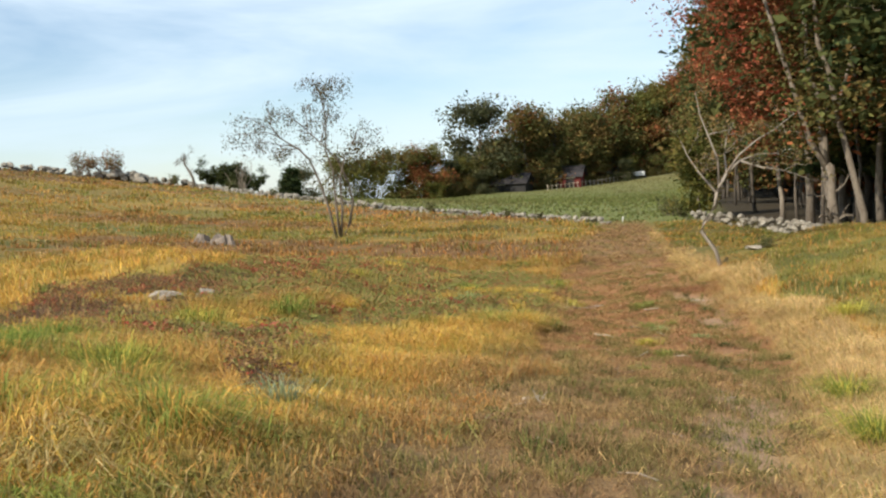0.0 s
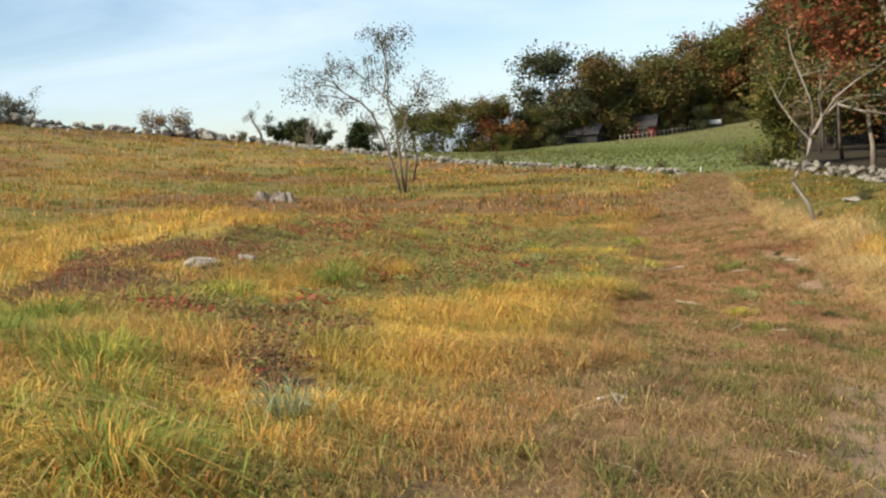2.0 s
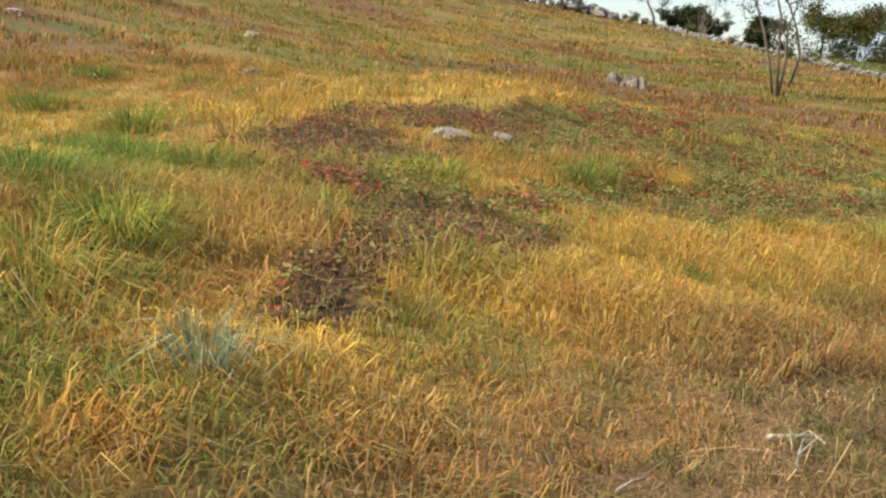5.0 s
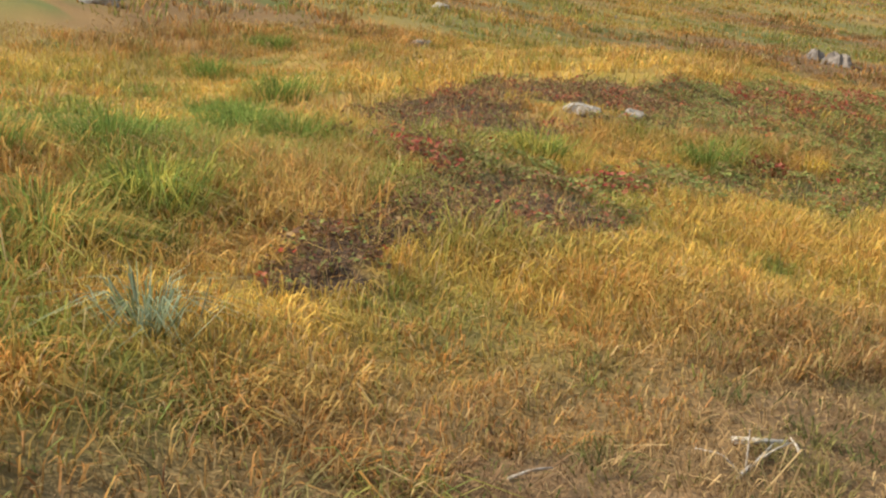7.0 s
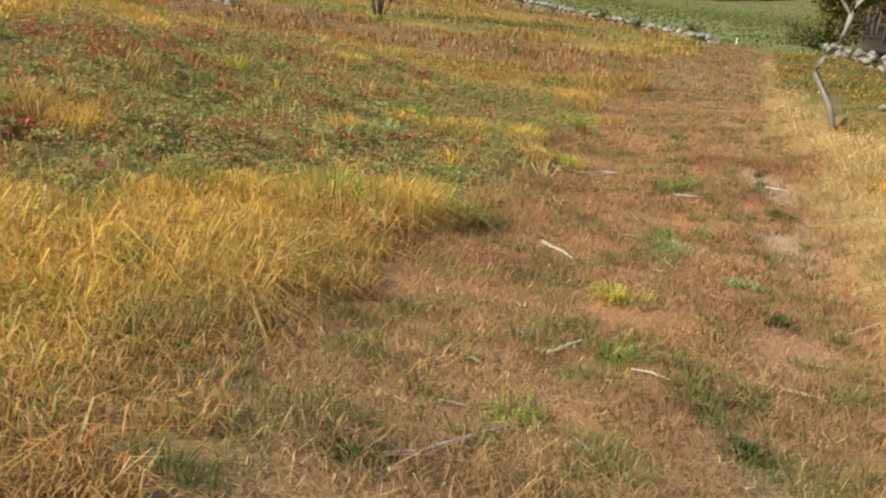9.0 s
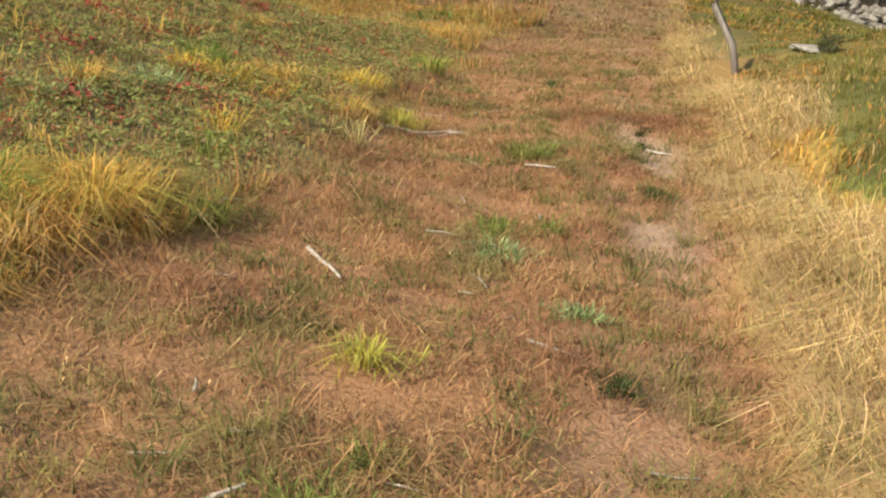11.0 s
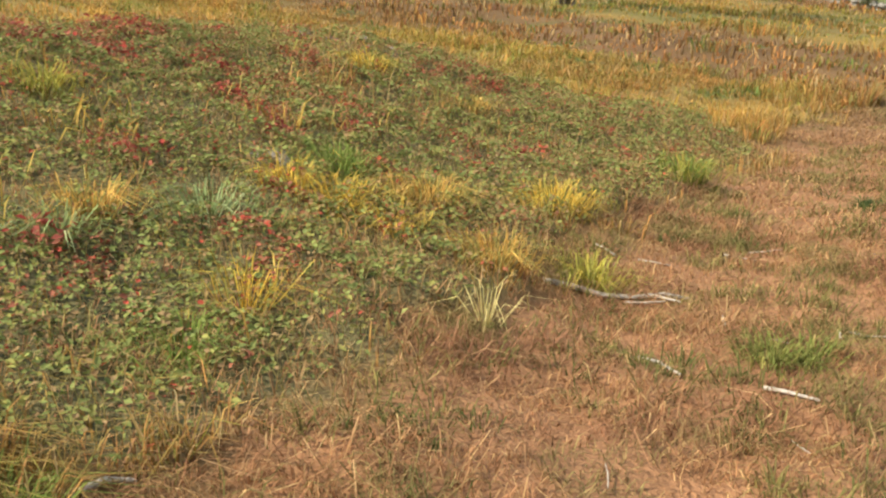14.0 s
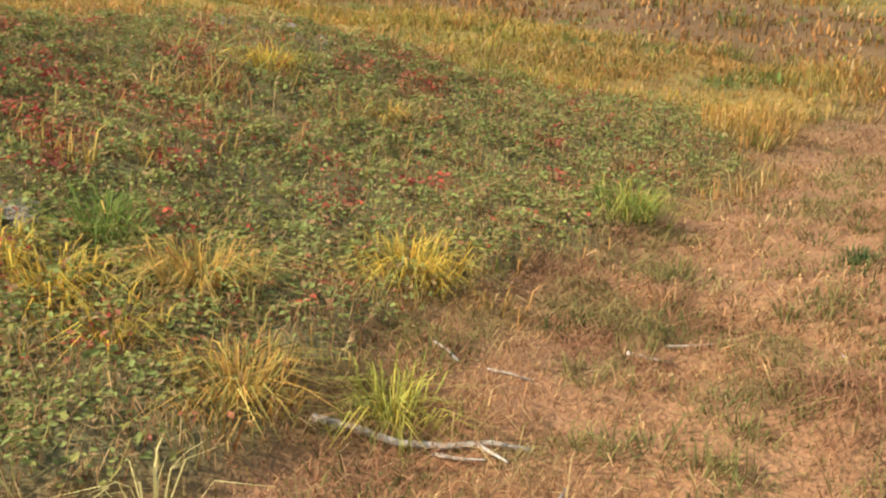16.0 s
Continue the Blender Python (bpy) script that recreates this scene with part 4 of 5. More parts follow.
stone_wall("wood_wall", [(-0.7, 42.6), (1.0, 38.6), (2.2, 35.4), (3.2, 31.6), (4.2, 27.4), (6.2, 20.0), (8.0, 12.0)], 400, 0.21, 0.36, "low dry stone wall at the foot of the wood", 4)

# ---- shrubs and hilltop ----
def shrub(seed, height, wide, colours, leaf, density, bark=None, bare=False):
    """A many-stemmed bush: stems from the ground, twigs, small leaves."""
    rng = np.random.RandomState(seed)
    wood, crown, tips = Heap(), Heap(), []
    for _ in range(11):
        a, r = rng.uniform(0, 2 * np.pi), rng.uniform(0.15, 1) * wide * 0.5
        line = wander((math.cos(a) * r * 0.3, math.sin(a) * r * 0.3, -0.1), (math.cos(a) * r, math.sin(a) * r, height * rng.uniform(0.6, 0.95)), 5, height * 0.05, rng)
        wood.tube(line, np.linspace(0.03, 0.008, 6) * height * 0.6, 5)
        branches(wood, line, 0.012 * height, rng, 0, 0.7, height * 0.3, tips, 4, 6, 0.5)
    tips = np.array(tips)
    pl = np.repeat(tips, density, axis=0)
    pl = pl + rng.normal(0, height * 0.09, pl.shape)
    pl[:, 2] = np.abs(pl[:, 2])
    cols = np.array(colours)[rng.randint(0, len(colours), len(pl))] * rng.uniform(0.7, 1.3, (len(pl), 1))
    crown.leaves(pl, leaf, cols, rng, 0.5, 1.6)
    return wood.mesh("stems", bark or BARK, True), crown.mesh("leaves", LEAF)


def bush(meshes, name, x, y, size, turn, label, group=""):
    t = thing(name, (x, y, float(land(x, y))), label, "bush", group, "", turn)
    t.scale = (size, size, size)
    part("stems", meshes[0], t)
    part("leaves", meshes[1], t)


grey_bush = shrub(301, 2.4, 4.0, [(0.09, 0.095, 0.05), (0.13, 0.12, 0.07), (0.17, 0.13, 0.09)], 0.13, 9)
red_bush = shrub(302, 2.4, 4.2, [(0.26, 0.14, 0.09), (0.30, 0.19, 0.11), (0.17, 0.17, 0.07)], 0.12, 8)
dark_bush = shrub(303, 2.2, 4.4, [(0.055, 0.07, 0.025), (0.08, 0.085, 0.03), (0.04, 0.055, 0.02)], 0.16, 26)
low_bush = shrub(304, 0.9, 1.3, [(0.13, 0.14, 0.055), (0.19, 0.17, 0.07), (0.11, 0.12, 0.05)], 0.055, 8)
bush(red_bush, "hilltop_bush", -51.5, 80.6, 0.95, 0, "reddish thin-leaved bush behind the hilltop stones")
bush(red_bush, "hilltop_bush", -53.6, 78.8, 0.8, 130, "greyish pink bush behind the hilltop stones")
bush(dark_bush, "hilltop_bush", -43.6, 86.2, 1.05, 20, "dense dark green bush beside the hilltop wall")
bush(dark_bush, "hilltop_bush", -41.2, 85.6, 0.85, 200, "dense dark olive bush beside the hilltop wall")
bush(grey_bush, "hilltop_bush", -60.6, 70.6, 1.0, 40, "rounded grey-green bush on the hilltop wall")
bush(grey_bush, "hilltop_bush", -60.9, 68.0, 0.75, 220, "thin grey bush on the hilltop wall")
bush(dark_bush, "hilltop_bush", -61.5, 61.0, 0.45, 90, "small dark bush on the hilltop wall")
bush(low_bush, "wall_bush", -48.6, 86.0, 1.0, 0, "small green bush at the wall's bend")
for i, (x, y, s) in enumerate([(-14.3, 51.3, 0.6), (-9.2, 46.4, 0.4), (-5.2, 43.0, 0.45), (-23.5, 60.8, 0.6), (-31.0, 69.2, 0.7), (-7.4, 44.6, 0.35), (-38.5, 77.4, 0.9)]):
    bush(low_bush, "wall_bush", x, y, s, 50 * i, "small green bush growing by the stone wall", "bushes along the wall")
for i, (x, y, s) in enumerate([(-1.9, 45.3, 0.8), (-1.3, 44.4, 0.55), (0.2, 41.6, 0.4)]):
    bush(low_bush, "field_bush", x, y, s, 70 * i, "low grey-green bush at the field's corner", "bushes at the field's corner")
bush(low_bush, "tuft_bush", 0.95, 20.67, 0.24, 0, "small dark green leafy tuft in the verge")

sapling = broadleaf("sapling", 311, 4.4, 0.05, YELLOWGREEN, 0.10, 3, 0.4, 0.10, 0.16, BARK, (0.02, 0), 12, 16)
plant("ivy_sapling", sapling, -0.6, 44.6, 0, 1.0, "slender leafy green sapling at the wood's corner")
small_bare = shrub(312, 3.0, 3.0, [(0.20, 0.15, 0.11), (0.14, 0.12, 0.08)], 0.07, 1)
hill_tree = thing("hilltop_tree", (-45.8, 84.6, float(land(-45.8, 84.6))), "small bare wind-bent tree on the hilltop", "tree")
hw, tips_here = Heap(), []
rngt = np.random.RandomState(71)
hl = np.array([(0, 0, -0.1), (-0.1, 0, 0.9), (-0.4, 0, 1.5), (-0.8, 0, 2.1), (-0.9, 0, 2.5)])
hw.tube(hl, [0.14, 0.12, 0.1, 0.08, 0.05], 7)
branches(hw, hl, 0.08, rngt, 2, 0.9, 1.1, tips_here, 5, 7, 0.4)
part("trunk", hw.mesh("trunk", BARK, True), hill_tree)
hc = Heap()
hp = np.repeat(np.array(tips_here), 2, axis=0)
hc.leaves(hp + rngt.normal(0, 0.1, hp.shape), 0.07, np.tile((0.16, 0.13, 0.09), (len(hp), 1)), rngt)
part("crown", hc.mesh("crown", LEAF), hill_tree)
plant("wall_tree", (small_bare[0], small_bare[1]), -38.6, 79.5, 0, 0.95, "thin bare grey tree behind the stone wall")
far_conifer = conifer(313, 3.5, DARKGREEN, 0.22)
plant("spruce_tree", far_conifer, -40.0, 93.0, 0, 0.95, "small dark spruce far behind the wall")


def stone_heap(x, y, seed, count, spread, size, label):
    rng = np.random.RandomState(seed)
    base = float(land(x, y))
    holder = thing("stone_heap", (x, y, base), label, "stone heap")
    for i in range(count):
        dx, dy = rng.normal(0, spread), rng.normal(0, spread * 0.4)
        d = size * rng.uniform(0.6, 1.5)
        lift = max(0.0, 0.7 - abs(dx) / (spread * 2.2)) * rng.uniform(0, 1.2)
        ob = new("stone", STONES[rng.randint(0, 6)])
        ob.parent = holder
        ob.matrix_basis = Matrix.LocRotScale((dx, dy, float(land(x + dx, y + dy)) - base + d * 0.2 + lift), Euler(rng.uniform(-0.6, 0.6, 3)), (d, d, d))


stone_heap(-50.3, 81.0, 5, 70, 2.0, 0.55, "heap of pale field stones on the hilltop")
stone_heap(-59.5, 69.5, 6, 45, 1.6, 0.5, "heap of pale field stones under a bush")


# ---- far farm buildings ----
def barn(name, x, y, size, turn, wall_mat, roof_mat, label, doors=1):
    w, d, h = size
    t = thing(name, (x, y, float(land(x, y)) - 0.1), label, "barn", "", "", turn)
    part("wall", boards("wall", (w, d, h), wall_mat, 0.03), t)
    bm = bmesh.new()
    o, r = 0.35, d * 0.38
    pts = [(-w / 2 - o, -d / 2 - o, h - 0.12), (-w / 2 - o, 0, h + r), (-w / 2 - o, d / 2 + o, h - 0.12)]
    low = [bm.verts.new(p) for p in pts] + [bm.verts.new((-p[0], p[1], p[2])) for p in pts]
    high = [bm.verts.new((v.co.x, v.co.y, v.co.z + 0.16)) for v in low]
    for a, b, c, e in ((0, 1, 4, 3), (1, 2, 5, 4)):
        bm.faces.new([high[i] for i in (a, b, c, e)])
        bm.faces.new([low[i] for i in (e, c, b, a)])
    for a, b in ((0, 1), (1, 2), (2, 5), (5, 4), (4, 3), (3, 0)):
        bm.faces.new((low[a], low[b], high[b], high[a]))
    me = bpy.data.meshes.new("roof")
    bm.to_mesh(me)
    bm.free()
    me.materials.append(roof_mat)
    part("roof", me, t)
    for s in (-1, 1):
        bm = bmesh.new()
        f = [bm.verts.new(p) for p in ((s * w / 2, -d / 2, h), (s * w / 2, d / 2, h), (s * w / 2, 0, h + r * 0.9))]
        b = [bm.verts.new((v.co.x - s * 0.12, v.co.y, v.co.z)) for v in f]
        bm.faces.new(f), bm.faces.new(b[::-1])
        for i in range(3):
            bm.faces.new((f[i], b[i], b[(i + 1) % 3], f[(i + 1) % 3]))
        me = bpy.data.meshes.new("gable")
        bm.to_mesh(me)
        bm.free()
        me.materials.append(wall_mat)
        part("gable", me, t)
    for i in range(doors):
        dx = -w * 0.25 + i * w * 0.45
        # no opening is cut: a near-black slab on the wall paints the doorway's shade
        door = part("door", boards("door", (w * 0.24, 0.12, h * 0.78), DARK_BOARD_DOOR_SHADE, 0.02), t, "dark slab standing for the shade in an open barn doorway")
        door.location = (dx, -d / 2 - 0.03, 0.05)
        trim = part("door_frame", boards("door_frame", (w * 0.24 + 0.3, 0.08, 0.18), WHITE_PAINT, 0.02), t, "white door frame")
        trim.location = (dx, -d / 2 - 0.06, h * 0.78 + 0.05)
    return t


barn("red_barn", -18.6, 134.0, (4.6, 3.4, 1.5), -4, RED_BOARD, DARK_ROOF, "small red wooden barn below the far trees", 2)
barn("dark_shed", -24.8, 129.0, (4.6, 2.8, 1.2), -10, DARK_BOARD_DOOR_SHADE, DARK_ROOF, "low dark shed below the far trees", 1)
post_mesh = boards("post", (0.09, 0.09, 0.8), PALE_WOOD, 0.02)
rail_fence = thing("post_fence", (-20, 128, float(land(-20, 128))), "weathered pale post and rail fence across the far field", "fence")
last = None
for i in range(22):
    f = i / 21
    x, y = -20 + 9.6 * f, 127.5 + 13.5 * f
    p = part("post", post_mesh, rail_fence)
    here = Vector((x + 20, y - 128, float(land(x, y)) - float(land(-20, 128))))
    p.location = here
    if last is not None:
        rh = Heap()
        rh.tube([last + Vector((0, 0, 0.6)), here + Vector((0, 0, 0.6))], [0.035, 0.035], 6)
        part("rail", rh.mesh("rail", PALE_WOOD), rail_fence)
    last = here
bench = thing("white_trough", (-9.9, 141.5, float(land(-9.9, 141.5))), "white boxy trough on legs at the far field's edge", "trough")
part("box", boards("box", (2.2, 0.7, 0.6), WHITE_PAINT, 0.05), bench).location = (0, 0, 0.35)
for dx in (-1.1, 1.1):
    part("leg", boards("leg", (0.18, 0.7, 0.4), DARK_BARK, 0.02), bench).location = (dx, 0, 0)
marker = thing("marker_post", (-3.6, 42.3, float(land(-3.6, 42.3)) - 0.05), "short white marker post at the wall's end", "post")
part("shaft", boards("shaft", (0.045, 0.045, 0.24), WHITE_PAINT, 0.015), marker)
part("cap", boards("cap", (0.06, 0.06, 0.03), WHITE_PAINT, 0.012), marker).location = (0, 0, 0.24)


# ---- stumps, stones and sticks in the meadow ----
def stump(x, y, wide, high, seed, label, turn=0):
    rng = np.random.RandomState(seed)
    t = thing("tree_stump", (x, y, float(surface(x, y)) - 0.06), label, "stump", "stumps in the meadow", "", turn)
    bm = bmesh.new()
    n = 22
    rings = []
    for j, z in enumerate((0, 0.25, 0.6, 0.85, 1.0)):
        ring = []
        for i in range(n):
            a = i * 2 * math.pi / n
            flute = 1 + 0.16 * math.sin(a * 5 + seed) + 0.09 * math.sin(a * 9 + 2 * seed)
            r = wide * 0.5 * flute * (1.25, 1.0, 0.86, 0.8, 0.7)[j]
            top = high * z * (1 + (0.22 * math.sin(a * 2 + seed) + rng.uniform(-0.10, 0.10) if j > 2 else 0))
            ring.append(bm.verts.new((r * math.cos(a), r * math.sin(a) * 0.8, top)))
        rings.append(ring)
    for p, q in zip(rings, rings[1:]):
        for i in range(n):
            bm.faces.new((p[i], p[(i + 1) % n], q[(i + 1) % n], q[i]))
    heart = bm.verts.new((0, 0, high * 0.62))
    for i in range(n):
        bm.faces.new((rings[-1][i], rings[-1][(i + 1) % n], heart))
    me = bpy.data.meshes.new("bole")
    bm.to_mesh(me)
    bm.free()
    me.materials.append(STUMP_WOOD)
    part("bole", me, t)
    for i in range(5):
        a = i * 1.3 + seed
        rh = Heap()
        rh.tube([(math.cos(a) * wide * 0.4, math.sin(a) * wide * 0.32, high * 0.25), (math.cos(a) * wide * 0.72, math.sin(a) * wide * 0.6, high * 0.08), (math.cos(a) * wide * 1.0, math.sin(a) * wide * 0.8, -0.04)],
                [wide * 0.10, wide * 0.07, wide * 0.03], 6)
        part("root", rh.mesh("root", STUMP_WOOD, True), t)


stump(-14.6, 28.5, 0.8, 0.34, 3, "weathered grey split tree stump in the grass", 10)
stump(-15.4, 28.7, 0.55, 0.26, 5, "dark half-rotten stump piece in the grass", 60)
stump(-7.25, 19.95, 0.55, 0.12, 7, "weathered grey stump on a leafy mound", 30)
stump(-6.85, 20.05, 0.42, 0.09, 8, "broken grey stump piece on a leafy mound", 100)


def rock(x, y, size, seed, squash, turn, label, sink=0.3):
    z = float(surface(x, y))
    ob = new("field_rock", boulder("field_rock", seed, PALE_STONE, squash, 0.30, 3))
    ob.matrix_world = pose(x, y, z + size * squash[2] * (0.5 - sink), 4, 3, turn) @ Matrix.Scale(size, 4)
    tagged(ob, label, "rock", "rocks in the meadow")


rock(-7.75, 19.85, 0.20, 11, (1.2, 0.8, 0.55), 20, "pale flat stone lying on the leafy mound")
rock(-6.50, 11.15, 0.29, 12, (1.3, 0.6, 0.55), 30, "pale weathered stone lying in the grass")
rock(-6.15, 11.45, 0.26, 13, (1.1, 0.7, 0.6), 70, "greyish stone lying in the grass")
rock(-4.25, 15.98, 0.26, 14, (1.3, 0.9, 0.28), 10, "flat grey stone among creeping leaves")
rock(-21.5, 20.7, 0.46, 15, (1.3, 0.8, 0.45), 0, "pale stone half sunk in hillside grass")
rock(-13.8, 14.5, 0.30, 16, (1.1, 0.7, 0.6), 45, "pale grey stone in hillside grass")
rock(-21.3, 14.2, 0.42, 17, (1.4, 0.8, 0.5), 15, "greyish stone in hillside grass")
rock(-17.9, 10.4, 0.55, 18, (1.3, 0.8, 0.55), 60, "pale stone in the upper meadow")
rock(0.80, 20.8, 0.30, 19, (1.4, 0.9, 0.25), 15, "flat pale stone in the green verge")
rock(-24.0, 30.0, 0.34, 20, (1.4, 0.9, 0.4), 15, "pale stone far up the hillside")


def stick(line, r, label, mat=None, twigs=()):
    """A fallen stick along plan points, lying on the ground."""
    x0, y0 = line[0]
    base = float(surface(x0, y0))
    t = thing("fallen_stick", (x0, y0, base), label, "stick", "fallen sticks")
    n = len(line)
    pts = [(x - x0, y - y0, float(surface(x, y)) - base + r * 0.8 + 0.012) for x, y in line]
    hp = Heap()
    hp.tube(pts, [r * (1 - 0.45 * i / max(1, n - 1)) for i in range(n)], 7)
    part("shaft", hp.mesh("shaft", mat or PALE_WOOD, True), t)
    for a, b, rise in twigs:
        tw = Heap()
        tw.tube([(a[0] - x0, a[1] - y0, float(surface(*a)) - base + r), ((a[0] + b[0]) / 2 - x0, (a[1] + b[1]) / 2 - y0, float(surface(*a)) - base + r + rise * 0.6), (b[0] - x0, b[1] - y0, float(surface(*b)) - base + r + rise)], [r * 0.55, r * 0.45, r * 0.2], 5)
        part("twig", tw.mesh("twig", mat or PALE_WOOD, True), t)


stick([(-2.36, 16.01), (-2.22, 16.08), (-2.10, 16.14), (-1.98, 16.24), (-1.86, 16.32), (-1.76, 16.40)], 0.016, "bleached split branch lying at the path's edge", None,
      [((-2.0, 16.2), (-1.8, 16.22), 0.03), ((-1.9, 16.3), (-1.74, 16.25), 0.02)])
stick([(-1.55, 13.1), (-1.47, 13.03), (-1.41, 12.95), (-1.35, 12.9), (-1.27, 12.84)], 0.013, "pale bent stick lying on the path")
stick([(-1.61, 15.56), (-1.52, 15.55), (-1.40, 15.51)], 0.010, "pale short stick lying on the path")
stick([(-1.06, 15.5), (-0.96, 15.5), (-0.85, 15.48)], 0.009, "pale thin stick lying on the path")
stick([(-1.54, 16.28), (-1.50, 16.18), (-1.45, 16.08)], 0.009, "short pale chip of wood on the path")
stick([(-0.86, 10.82), (-0.82, 10.86), (-0.78, 10.89), (-0.72, 10.94)], 0.012, "greyish stick lying along the path")
stick([(-0.97, 9.32), (-0.88, 9.42), (-0.81, 9.63), (-0.72, 9.86)], 0.010, "long curved pale stick on the path")
stick([(-1.10, 6.42), (-1.15, 6.58), (-1.19, 6.72)], 0.008, "pale forked stick on the worn ground", None, [((-1.16, 6.6), (-1.12, 6.72), 0.06), ((-1.13, 6.5), (-1.2, 6.6), 0.08)])
stick([(-1.27, 6.62), (-1.19, 6.80)], 0.014, "flat pale chip of wood on the path")
stick([(-2.16, 13.27), (-2.15, 13.38), (-2.10, 13.44)], 0.012, "short pale stick at the path's edge")
stick([(0.18, 11.30), (0.30, 11.28), (0.36, 11.24)], 0.008, "thin pale twig in the worn track")
stick([(-0.38, 16.6), (-0.28, 16.56), (-0.18, 16.55)], 0.010, "pale twig in the worn track")
stick([(-1.95, 17.3), (-1.78, 17.35)], 0.008, "small pale twig on the path")
stick([(-0.35, 12.6), (-0.22, 12.58), (-0.1, 12.6)], 0.007, "thin straw-coloured twig on the path")
rngs = np.random.RandomState(90)
for i in range(46):
    y = rngs.uniform(4.2, 19)
    x = rngs.uniform(float(path_left(y)) + 0.1, float(path_right(y)) - 0.15)
    a, l = rngs.uniform(0, 3.14), rngs.uniform(0.06, 0.2)
    stick([(x, y), (x + math.cos(a) * l * 0.5, y + math.sin(a) * l * 0.5 + 0.01), (x + math.cos(a) * l, y + math.sin(a) * l)], rngs.uniform(0.003, 0.007), "thin pale twig lying on the trodden path")


# ---- single tufts that stand out ----
def tuft(name, x, y, wide, high, colours, count, seed, label, width=0.008, bend=1.15, group="grass tufts"):
    rng = np.random.RandomState(seed)
    base = float(surface(x, y))
    k = int(count * 1.8)
    r, a = np.abs(rng.normal(0, 0.28, k)) * wide, rng.uniform(0, 2 * np.pi, k)
    bx, by = r * np.cos(a), r * np.sin(a)
    c = np.array(colours)[rng.randint(0, len(colours), k)] * rng.uniform(0.75, 1.2, (k, 1))
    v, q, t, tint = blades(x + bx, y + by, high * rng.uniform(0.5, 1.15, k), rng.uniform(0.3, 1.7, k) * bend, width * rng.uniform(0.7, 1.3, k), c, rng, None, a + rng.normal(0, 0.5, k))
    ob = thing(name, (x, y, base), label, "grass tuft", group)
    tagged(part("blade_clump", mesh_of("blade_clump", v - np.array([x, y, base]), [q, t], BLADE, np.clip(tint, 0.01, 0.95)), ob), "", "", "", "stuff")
    return ob


